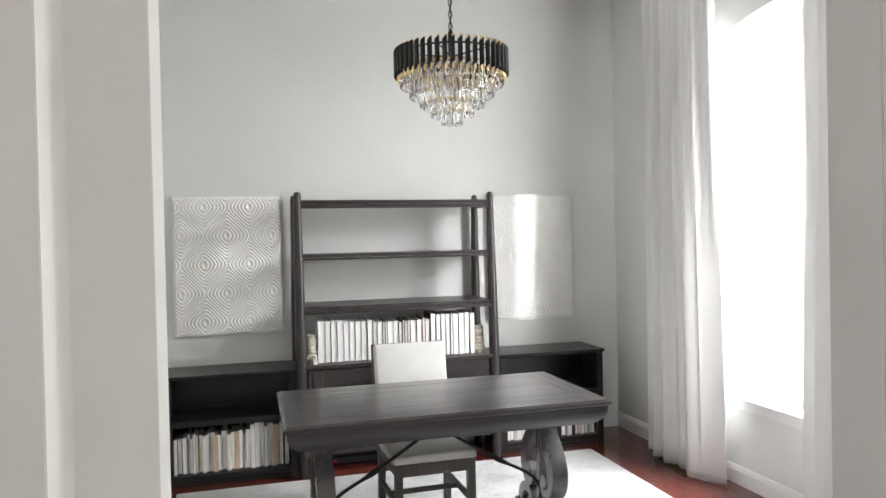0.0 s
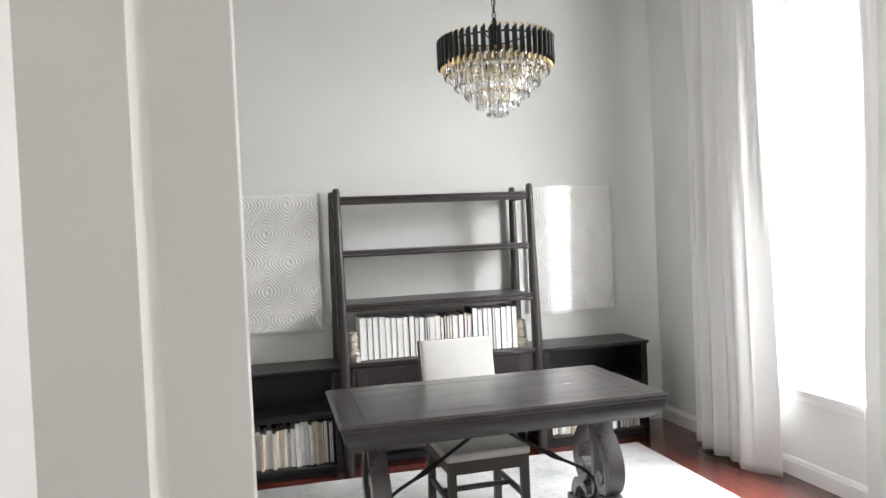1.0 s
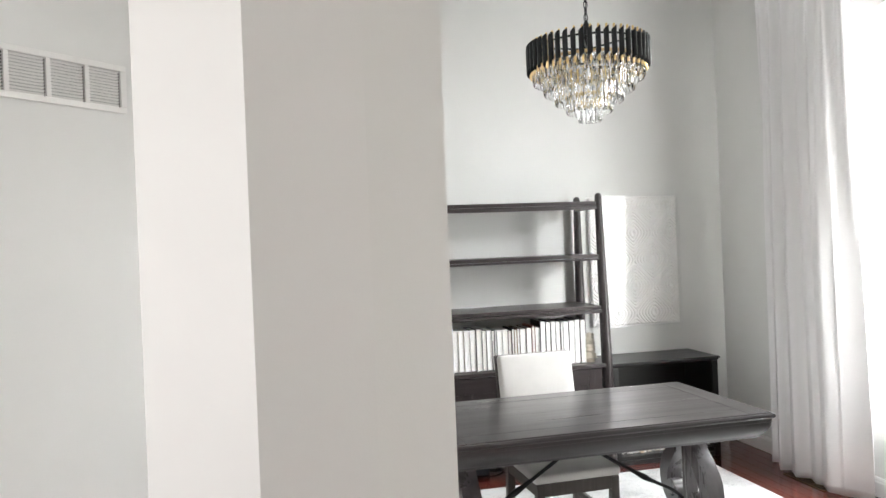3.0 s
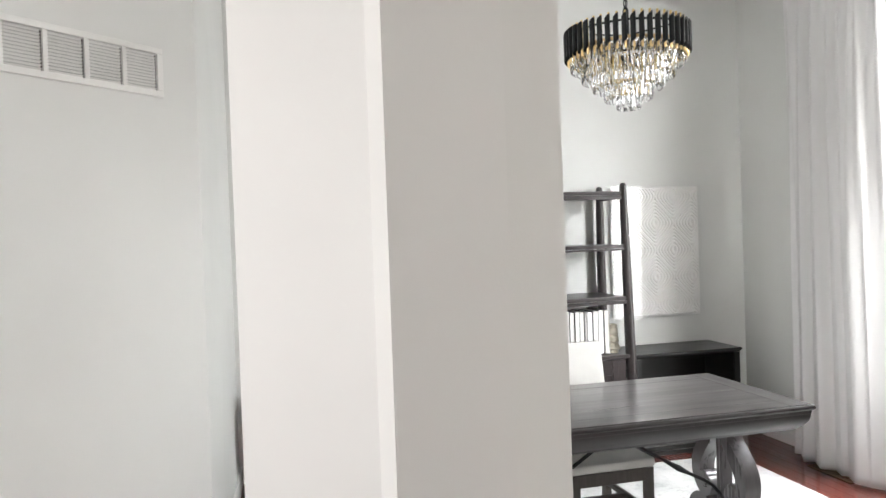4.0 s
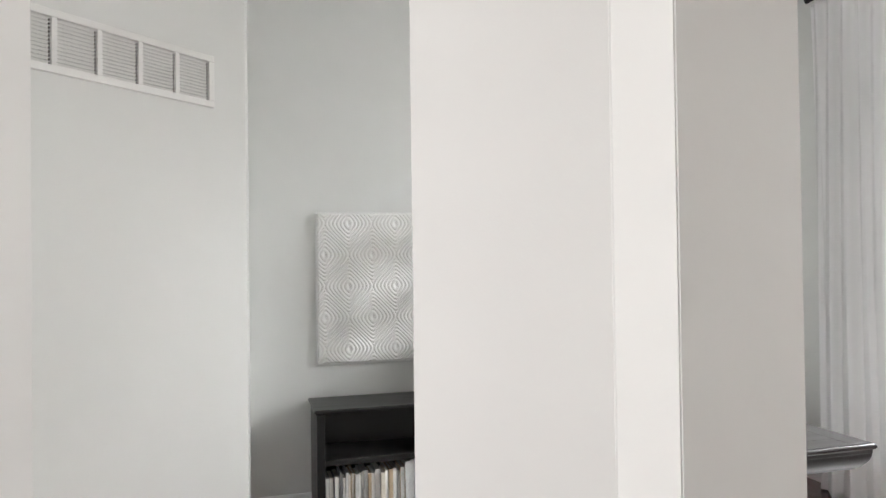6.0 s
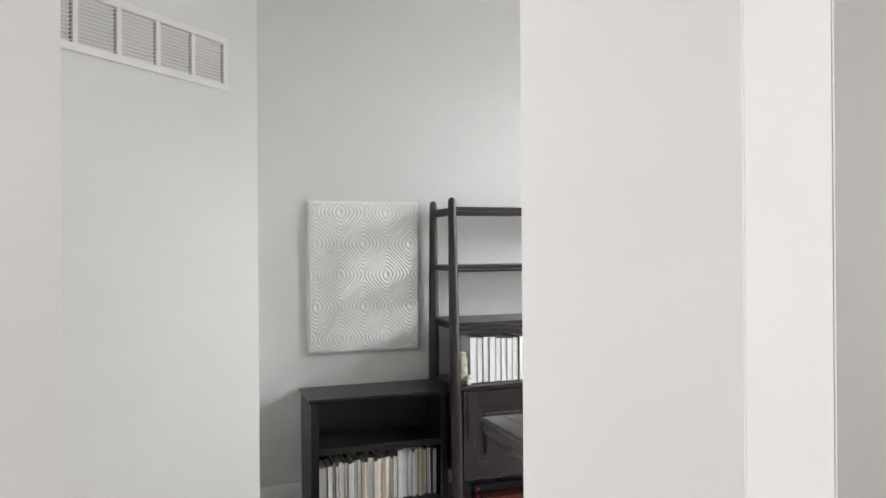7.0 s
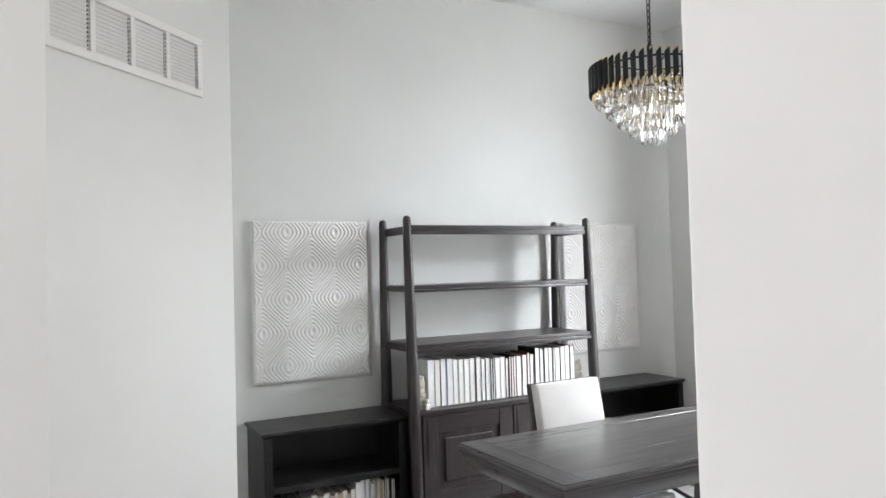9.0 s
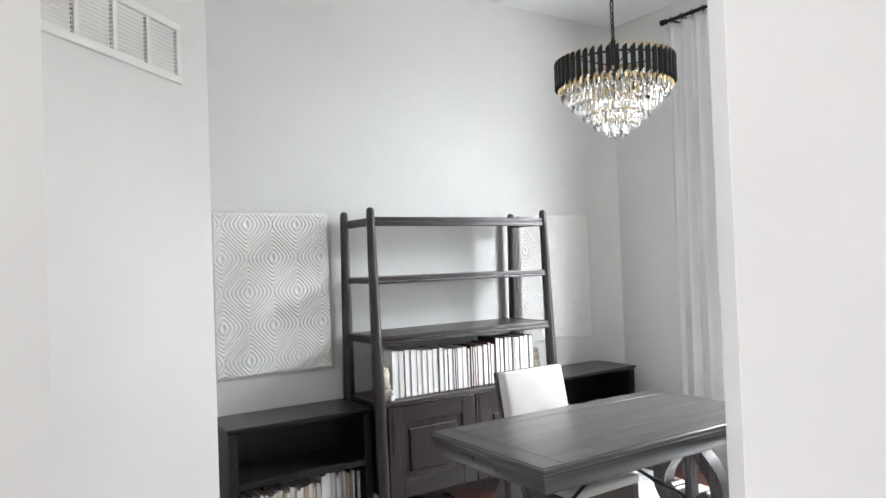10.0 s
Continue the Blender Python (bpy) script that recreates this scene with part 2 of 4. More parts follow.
def add_band(bm, line, widths, x0, x1):
    """A flat scroll-sawn band: a line of (y, z) with its widths, between x0 and x1."""
    n = len(line)
    rows = []
    for i, p in enumerate(line):
        d = (line[min(i + 1, n - 1)] - line[max(i - 1, 0)]).normalized()
        nrm = Vector((-d.y, d.x))
        a, b = p + nrm * widths[i] / 2, p - nrm * widths[i] / 2
        rows.append([bm.verts.new(v) for v in ((x0, a.x, a.y), (x1, a.x, a.y), (x1, b.x, b.y), (x0, b.x, b.y))])
    for a, b in zip(rows, rows[1:]):
        for k in range(4):
            bm.faces.new((a[k], a[(k + 1) % 4], b[(k + 1) % 4], b[k]))
    bm.faces.new(rows[0][::-1]), bm.faces.new(rows[-1])


def mesh_of(name, bm, material, smooth=False):
    bmesh.ops.recalc_face_normals(bm, faces=bm.faces)
    me = bpy.data.meshes.new(name)
    bm.to_mesh(me)
    bm.free()
    me.materials.append(material)
    if smooth:
        me.shade_smooth()
        me.set_sharp_from_angle(angle=radians(40))
    return me


def part(name, bm, material, parent=None, label="", smooth=False):
    ob = new(name, mesh_of(name, bm, material, smooth))
    ob.parent = parent
    if label:
        ob["label"] = label
    return ob


def shared(name, me, parent, m):
    ob = new(name, me)
    ob.parent, ob.matrix_basis = parent, m
    return ob


def thing(name, at=(0, 0, 0), turn=0.0):
    """The empty at a thing's base."""
    ob = new(name)
    ob.empty_display_size = 0.1
    ob.matrix_basis = pose(*at, 0, 0, turn)
    return ob


def setting(name, bm, material, label, category, smooth=False):
    return tagged(part(name, bm, material, None, "", smooth), label, category, kind="structure")


# ---- the large structure ----
HIGH, HEAD = 3.37, 2.75

bm = bmesh.new()
add_prism(bm, [(-1.03, 4.70), (3.0, 4.70), (3.0, 4.84), (-1.03, 4.84)], 0, HIGH)
setting("wall_back", bm, WALL, "pale grey painted plaster wall behind the shelves", "wall")

# the long office wall with the tall window under a flat arch
Y0, Y1, SILL, CROWN, BOW = 2.23, 3.47, 0.52, 2.78, 1.70
arch = []
for i in range(25):
    y = Y0 + (Y1 - Y0) * i / 24
    arch.append((y, CROWN - BOW + math.sqrt(BOW * BOW - (y - (Y0 + Y1) / 2) ** 2)))
bm = bmesh.new()
add_prism(bm, [(1.290, 0), (Y0, 0), (Y0, HIGH), (1.290, HIGH)], 2.80, 2.95, "x")
add_prism(bm, [(Y1, 0), (4.70, 0), (4.70, HIGH), (Y1, HIGH)], 2.80, 2.95, "x")
add_prism(bm, [(Y0, 0), (Y1, 0), (Y1, SILL), (Y0, SILL)], 2.80, 2.95, "x")
for a, b in zip(arch, arch[1:]):
    add_prism(bm, [a, b, (b[0], HIGH), (a[0], HIGH)], 2.80, 2.95, "x")
bmesh.ops.remove_doubles(bm, verts=bm.verts, dist=1e-5)
setting("wall_window", bm, WALL, "pale grey wall with a tall arched window", "wall")

# the slanting wall with the grille, and its return to the back wall
K, U = Vector((-0.916, 3.116)), Vector((0.739, 0.673))
V0 = K - U * 1.15
N = Vector((-U.y, U.x))
bm = bmesh.new()
add_prism(bm, [V0, K, (-0.893, 4.70), (-1.03, 4.70), (-1.03, 3.165), V0 + N * 0.12], 0, HIGH)
setting("wall_slanting", bm, WALL, "pale grey slanting wall that holds the return grille", "wall")

# piers of the wide opening, stepped towards the hall
P1, P0 = (-0.696, 1.300), (-0.576, 1.411)
bm = bmesh.new()
add_prism(bm, [(-0.494, 0.947), (-0.337, 0.944), (-0.333, 1.110), (-0.187, 1.112), (-0.187, 1.292), (-0.470, 1.292), P0, P1, (-0.497, 1.075)], 0, HIGH)
bmesh.ops.bevel(bm, geom=[e for e in bm.edges if abs(e.verts[0].co.z - e.verts[1].co.z) > 1], offset=0.002, segments=2, affect="EDGES")
setting("wall_pier_1", bm, WALL, "stepped pier with a slanting flank between two openings", "wall")
bm = bmesh.new()
add_prism(bm, [(1.545, 1.110), (1.684, 1.110), (1.684, 0.940), (2.95, 0.940), (2.95, 1.290), (1.545, 1.290)], 0, HIGH)
bmesh.ops.bevel(bm, geom=[e for e in bm.edges if abs(e.verts[0].co.z - e.verts[1].co.z) > 1], offset=0.004, segments=2, affect="EDGES")
setting("wall_pier_2", bm, WALL, "stepped pier beside the wide opening", "wall")
bm = bmesh.new()
add_prism(bm, [(-0.187, 1.112), (1.545, 1.110), (1.545, 1.290), (-0.187, 1.292)], HEAD, HIGH)
setting("wall_header_1", bm, WALL, "plain wall above the wide opening", "wall")
bm = bmesh.new()
add_prism(bm, [P1, P0, (-1.400, 2.440), (-1.458, 2.356)], HEAD, HIGH)
setting("wall_header_2", bm, WALL, "plain wall above the slanting opening", "wall")
bm = bmesh.new()
add_prism(bm, [(-4.60, 2.356), (-1.458, 2.356), (-1.585, 2.476), (-4.60, 2.476)], 0, HIGH)
setting("wall_hall_side", bm, WALL, "plain hall wall ending at the opening", "wall")

# the hall behind the camera
bm = bmesh.new()
for x0, x1, z0, z1 in ((-4.75, -4.25, 0, HIGH), (-1.95, 3.10, 0, HIGH), (-4.25, -1.95, 0, 0.4), (-4.25, -1.95, 2.7, HIGH)):
    add_box(bm, x0, x1, -3.14, -3.0, z0, z1)
bmesh.ops.remove_doubles(bm, verts=bm.verts, dist=1e-5)
setting("wall_hall_back", bm, WALL, "plain pale wall closing the hall", "wall")
bm = bmesh.new()
for y0, y1, z0, z1 in ((-3.0, -1.80, 0, HIGH), (-0.20, 0.94, 0, HIGH), (-1.80, -0.20, 0, 0.4), (-1.80, -0.20, 2.7, HIGH)):
    add_box(bm, 2.95, 3.10, y0, y1, z0, z1)
bmesh.ops.remove_doubles(bm, verts=bm.verts, dist=1e-5)
setting("wall_hall_end", bm, WALL, "plain pale end wall of the hall", "wall")
bm = bmesh.new()
for y0, y1, z0, z1 in ((-3.0, 0.0, 0, HIGH), (1.90, 2.474, 0, HIGH), (0.0, 1.90, 0, 0.4), (0.0, 1.90, 2.7, HIGH)):
    add_box(bm, -4.75, -4.60, y0, y1, z0, z1)
bmesh.ops.remove_doubles(bm, verts=bm.verts, dist=1e-5)
setting("wall_hall_window", bm, WALL, "pale hall wall with a broad window", "wall")

bm = bmesh.new()
add_box(bm, -4.75, 3.10, -3.14, 4.84, HIGH, HIGH + 0.15)
setting("ceiling", bm, CEIL, "flat white painted ceiling", "ceiling")
bm = bmesh.new()
add_box(bm, -4.75, 3.10, -3.14, 4.84, -0.15, -0.016)
floor = setting("floor", bm, FLOOR, "glossy red cherry plank floor", "floor")

bm = bmesh.new()
bmesh.ops.create_grid(bm, x_segments=2, y_segments=2, size=400, matrix=Matrix.Translation((0, 0, -0.2)))
LAWN = Mat("lawn", (0.07, 0.11, 0.03), 0.9)
LAWN.paint(LAWN.ramp(LAWN.noise(0.6, detail=8), [(0.3, (0.045, 0.08, 0.02)), (0.7, (0.10, 0.14, 0.045))]))
setting("ground", bm, LAWN.m, "mown lawn around the house", "ground")


def baseboard(name, a, b, side):
    """A moulded skirting from a to b; side is the way out of the wall."""
    a, b, side = Vector(a), Vector(b), Vector(side)
    prof = [(0.0, 0.0), (0.016, 0.0), (0.016, 0.082), (0.012, 0.092), (0.012, 0.098), (0.006, 0.11), (0.0, 0.112)]
    bm = bmesh.new()
    ends = [[bm.verts.new((*(p + side * (d + 0.0015)), z)) for d, z in prof] for p in (a, b)]
    for i in range(len(prof)):
        j = (i + 1) % len(prof)
        bm.faces.new((ends[0][i], ends[0][j], ends[1][j], ends[1][i]))
    bm.faces.new(ends[0]), bm.faces.new(ends[1][::-1])
    return setting(name, bm, TRIM, "white moulded wooden skirting board", "baseboard")


baseboard("baseboard_1", (-0.89, 4.70), (2.785, 4.70), (0, -1))
baseboard("baseboard_2", (2.80, 1.40), (2.80, 4.684), (-1, 0))
baseboard("baseboard_3", (-0.914, 3.14), (-0.893, 4.684), (1, 0))
baseboard("baseboard_4", V0 + U * 0.2, K - U * 0.01, (U.y, -U.x))

# the office window
window = tagged(new("window_1"), "tall white arched window, blown out by daylight", "window", kind="structure")
bm = bmesh.new()
add_box(bm, 2.758, 2.932, Y0 - 0.0, Y1 + 0.0, SILL - 0.022, SILL + 0.012, 0.006, 2)
add_box(bm, 2.786, 2.799, Y0 - 0.02, Y1 + 0.02, SILL - 0.062, SILL - 0.024, 0.004, 2)
part("window_sill", bm, TRIM, window, "white sill with an apron below")
bm = bmesh.new()
add_box(bm, 2.915, 2.945, Y0 + 0.002, Y0 + 0.05, SILL + 0.014, 2.61)
add_box(bm, 2.915, 2.945, Y1 - 0.05, Y1 - 0.002, SILL + 0.014, 2.61)
add_box(bm, 2.917, 2.943, 2.825, 2.875, SILL + 0.06, 2.725)
add_box(bm, 2.915, 2.945, Y0 + 0.05, Y1 - 0.05, SILL + 0.014, SILL + 0.06)
for a, b in zip(arch, arch[1:]):
    add_prism(bm, [(a[0], a[1] - 0.05), (b[0], b[1] - 0.05), (b[0], b[1] - 0.002), (a[0], a[1] - 0.002)], 2.915, 2.945, "x")
part("window_frame", bm, TRIM, window, "white frame with a middle bar")
for y0, y1 in ((Y0 + 0.05, 2.825), (2.875, Y1 - 0.05)):
    bm = bmesh.new()
    top = [(y, z - 0.05) for y, z in arch if y0 - 0.001 <= y <= y1 + 0.001]
    add_prism(bm, [(y0, SILL + 0.06), (y1, SILL + 0.06)] + top[::-1], 2.928, 2.934, "x")
    part("pane", bm, GLASS, window).visible_shadow = False

# hall windows out of view, added as openings for their lamps
hall_window = tagged(new("window_2"), "broad white hall window out of view, added to light the pier", "window", kind="structure")
bm = bmesh.new()
for y in (0.0, 0.925, 1.85):
    add_box(bm, -4.745, -4.70, y, y + 0.05, 0.4, 2.7)
add_box(bm, -4.745, -4.70, 0.05, 1.85, 0.4, 0.45), add_box(bm, -4.745, -4.70, 0.05, 1.85, 2.65, 2.7)
part("window_frame", bm, TRIM, hall_window)

x0 = -4.25
entry_window = tagged(new("window_3"), "broad white window out of view, added to light the hall", "window", kind="structure")
bm = bmesh.new()
for x in (x0, x0 + 1.125, x0 + 2.25):
    add_box(bm, x, x + 0.05, -3.135, -3.09, 0.4, 2.7)
add_box(bm, x0 + 0.05, x0 + 2.25, -3.135, -3.09, 0.4, 0.45), add_box(bm, x0 + 0.05, x0 + 2.25, -3.135, -3.09, 2.65, 2.7)
part("window_frame", bm, TRIM, entry_window)

side_window = tagged(new("window_4"), "white side window out of view, added to light the pier fronts", "window", kind="structure")
bm = bmesh.new()
for y in (-1.80, -1.025, -0.25):
    add_box(bm, 3.05, 3.095, y, y + 0.05, 0.4, 2.7)
add_box(bm, 3.05, 3.095, -1.75, -0.25, 0.4, 0.45), add_box(bm, 3.05, 3.095, -1.75, -0.25, 2.65, 2.7)
part("window_frame", bm, TRIM, side_window)

# glowing boards for the bright overcast distance outside the office window
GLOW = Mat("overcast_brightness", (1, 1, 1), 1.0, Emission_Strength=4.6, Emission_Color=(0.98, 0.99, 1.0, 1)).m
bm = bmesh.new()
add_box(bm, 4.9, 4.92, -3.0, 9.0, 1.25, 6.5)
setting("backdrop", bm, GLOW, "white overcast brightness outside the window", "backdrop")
# the low board glows more dimly, giving the garden its washed-out brightness
LOW_GLOW = Mat("glowing_distance", (0.6, 0.62, 0.6), 1.0, Emission_Strength=1.7, Emission_Color=(0.96, 1.0, 0.97, 1)).m
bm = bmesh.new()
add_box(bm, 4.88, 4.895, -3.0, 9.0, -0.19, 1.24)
setting("backdrop_low", bm, LOW_GLOW, "pale glowing board for the washed-out garden distance outside the window", "backdrop")


# ---- the desk ----
def loft_rect(bm, x0, x1, y0, y1, rows):
    """A moulded rim: rectangles set in by d at height z."""
    rings = [[bm.verts.new((x, y, z)) for x, y in ((x0 + d, y0 + d), (x1 - d, y0 + d), (x1 - d, y1 - d), (x0 + d, y1 - d))] for d, z in rows]
    for a, b in zip(rings, rings[1:]):
        for k in range(4):
            bm.faces.new((a[k], a[(k + 1) % 4], b[(k + 1) % 4], b[k]))
    bm.faces.new(rings[0]), bm.faces.new(rings[-1][::-1])


def make_desk():
    desk = tagged(thing("writing_desk", (0.862, 3.038, 0.012)), "dark-stained wooden trestle desk with scroll legs on a pale rug", "desk")
    w, d, h = 0.753, 0.387, 0.725
    bm = bmesh.new()
    loft_rect(bm, -w, w, -d, d, [(0.010, h - 0.004), (0.004, h - 0.006), (0.0, h - 0.012), (0.001, h - 0.020), (0.006, h - 0.026), (0.012, h - 0.028), (0.012, h - 0.034)])
    part("tabletop", bm, DESK, desk, "moulded worn tabletop")
    bm = bmesh.new()
    rim = [(0.0125, h - 0.034), (0.0125, h - 0.042)]
    for i in range(12):
        t = i / 11
        rim.append((0.014 + 0.030 * t ** 2.0, h - 0.044 - 0.062 * t))
    rim += [(0.047, h - 0.111), (0.056, h - 0.114), (0.060, h - 0.120)]
    loft_rect(bm, -w, w, -d, d, rim)
    part("apron", bm, DESK, desk, "rounded apron")
    # framed boards of the top, with fine joints
    top = h - 0.004
    b = 0.115
    for x0, x1 in ((-w + 0.012, -w + b), (w - b, w - 0.012)):
        bm = bmesh.new()
        add_box(bm, x0, x1, -d + 0.012, d - 0.012, top - 0.006, top + 0.004, 0.0010)
        part("end_board", bm, DESK_Y, desk)
    for y0, y1 in ((-d + 0.012, -d + b), (d - b, d - 0.012)):
        bm = bmesh.new()
        add_box(bm, -w + b + 0.002, w - b - 0.002, y0, y1, top - 0.006, top + 0.004, 0.0010)
        part("edge_board", bm, DESK, desk)
    n, span = 4, 2 * (d - b) - 0.004
    for i in range(n):
        y0 = -d + b + 0.002 + span * i / n
        bm = bmesh.new()
        add_box(bm, -w + b + 0.002, w - b - 0.002, y0 + 0.0001, y0 + span / n - 0.0001, top - 0.006, top + 0.0038, 0.0002)
        part("plank", bm, DESK, desk)
    for x in (-0.565, 0.565):
        leg = thing("trestle_leg", (x, 0, 0))
        leg.parent = desk
        t = 0.041
        bm = bmesh.new()
        add_box(bm, -0.030, 0.030, -0.022, 0.022, 0.10, 0.592, 0.004)
        part("post", bm, DESK_LEG, leg)
        for s in (-1, 1):
            line = [(0.046, 0.600), (0.048, 0.550), (0.070, 0.490), (0.120, 0.430), (0.165, 0.360), (0.172, 0.285), (0.142, 0.222), (0.098, 0.206), (0.066, 0.232), (0.072, 0.270), (0.100, 0.276)]
            line = smooth_line([(s * y, z) for y, z in line], 5)
            k = len(line) - 1
            bm = bmesh.new()
            add_band(bm, line, [0.040 + 0.036 * math.sin(math.pi * min(1, 1.25 * i / k)) ** 2 - 0.008 * (i / k) for i in range(k + 1)], -t, t)
            part("scroll", bm, DESK_LEG, leg, "", True)
            bm = bmesh.new()
            add_lathe(bm, [(0.034, -t - 0.006), (0.038, -t - 0.002), (0.038, t + 0.002), (0.034, t + 0.006)], 20)
            bm.transform(Matrix.Translation((0, s * 0.105, 0.272)) @ pose(0, 0, 0, 0, 90, 0))
            part("volute", bm, DESK_LEG, leg, "", True)
            line = smooth_line([(s * y, z) for y, z in ((0.225, 0.066), (0.212, 0.120), (0.172, 0.160), (0.120, 0.168), (0.082, 0.146), (0.084, 0.116), (0.112, 0.108))], 5)
            bm = bmesh.new()
            add_band(bm, line, [0.058 - 0.026 * i / (len(line) - 1) for i in range(len(line))], -t, t)
            part("foot_scroll", bm, DESK_LEG, leg, "", True)
        bm = bmesh.new()
        add_box(bm, -0.056, 0.056, -0.10, 0.10, 0.583, 0.6045, 0.006, 2)
        part("cap", bm, DESK_LEG, leg)
        bm = bmesh.new()
        add_box(bm, -0.058, 0.058, -0.275, 0.275, 0.0, 0.075, 0.014, 2)
        add_box(bm, -0.050, 0.050, -0.11, 0.11, 0.070, 0.125, 0.012, 2)
        part("foot", bm, DESK_LEG, leg)
    for s in (-1, 1):
        line = smooth_line([(-0.05 * s, 0, 0.612), (0.06 * s, 0, 0.535), (0.32 * s, 0, 0.375), (0.46 * s, 0, 0.300), (0.520 * s, 0, 0.250), (0.536 * s, -0.03, 0.205), (0.515 * s, -0.052, 0.165), (0.470 * s, -0.058, 0.150), (0.440 * s, -0.056, 0.172), (0.452 * s, -0.052, 0.196)], 6)
        radii = []
        for p in line:
            k = abs(abs(p.x) - 0.325)
            radii.append(0.0085 + (0.007 if k < 0.012 else 0.003 if k < 0.045 else 0))
        bm = bmesh.new()
        add_tube(bm, line, radii, 10)
        part("stretcher", bm, IRON, desk, "twisted black iron stretcher", True)
    return desk


make_desk()


# ---- the chair ----
def cushion(bm, x0, x1, y0, y1, z0, z1, r, puff):
    add_box(bm, x0, x1, y0, y1, z0, z1, r, 4)
    for v in bm.verts:
        u, w = (v.co.x - x0) / (x1 - x0), (v.co.y - y0) / (y1 - y0)
        k = max(0, math.sin(math.pi * u)) * max(0, math.sin(math.pi * w))
        if v.co.z > (z0 + z1) / 2:
            v.co.z += puff * k


def make_chair():
    chair = tagged(thing("desk_chair", (0.860, 3.305, 0.012), 1.0), "armless ivory upholstered chair with dark legs behind the desk", "chair")
    bm = bmesh.new()
    cushion(bm, -0.218, 0.218, -0.24, 0.21, 0.384, 0.426, 0.016, 0.012)
    bmesh.ops.subdivide_edges(bm, edges=bm.edges[:], cuts=1, use_grid_fill=True)
    part("seat", bm, LINEN, chair, "ivory padded seat", True)
    bm = bmesh.new()
    for y0, y1 in ((-0.232, -0.206), (0.176, 0.202)):
        add_box(bm, -0.180, 0.180, y0, y1, 0.322, 0.383, 0.002)
    for x0, x1 in ((-0.206, -0.180), (0.180, 0.206)):
        add_box(bm, x0, x1, -0.206, 0.176, 0.322, 0.383, 0.002)
    part("seat_frame", bm, LEG, chair)
    for sx in (-1, 1):
        bm = bmesh.new()
        add_prism(bm, [(sx * 0.208, -0.236), (sx * 0.170, -0.236), (sx * 0.170, -0.198), (sx * 0.208, -0.198)], 0, 0.3825)
        part("leg", bm, LEG, chair)
        bm = bmesh.new()
        add_prism(bm, [(0.165, 0.383), (0.205, 0.383), (0.235, 0.0), (0.203, 0.0)], sx * 0.170, sx * 0.208, "x")
        part("leg", bm, LEG, chair)
        bm = bmesh.new()
        add_box(bm, sx * 0.179, sx * 0.199, -0.20, 0.205, 0.155, 0.185, 0.002)
        part("stretcher", bm, LEG, chair)
    bm = bmesh.new()
    add_box(bm, -0.178, 0.178, -0.01, 0.012, 0.158, 0.182, 0.002)
    part("stretcher", bm, LEG, chair)
    # the back leans away from the desk
    back = Matrix.Translation((0, 0.192, 0.345)) @ pose(0, 0, 0, -11, 0, 0)
    bm = bmesh.new()
    add_box(bm, -0.205, 0.205, -0.045, 0.012, 0.075, 0.572, 0.018, 4)
    bmesh.ops.subdivide_edges(bm, edges=[e for e in bm.edges if e.calc_length() > 0.2], cuts=5, use_grid_fill=True)
    for v in bm.verts:
        if v.co.y < -0.03:
            v.co.y -= 0.012 * max(0, math.cos(v.co.x / 0.212 * 1.45)) * max(0, math.sin((v.co.z - 0.075) / 0.485 * math.pi))
    bm.transform(back)
    part("backrest", bm, LINEN, chair, "smooth ivory padded backrest", True)
    bm = bmesh.new()
    add_box(bm, -0.211, 0.211, 0.0125, 0.032, -0.02, 0.576, 0.004, 2)
    bm.transform(back)
    part("back_frame", bm, LEG, chair, "dark wooden back panel")
    return chair


make_chair()


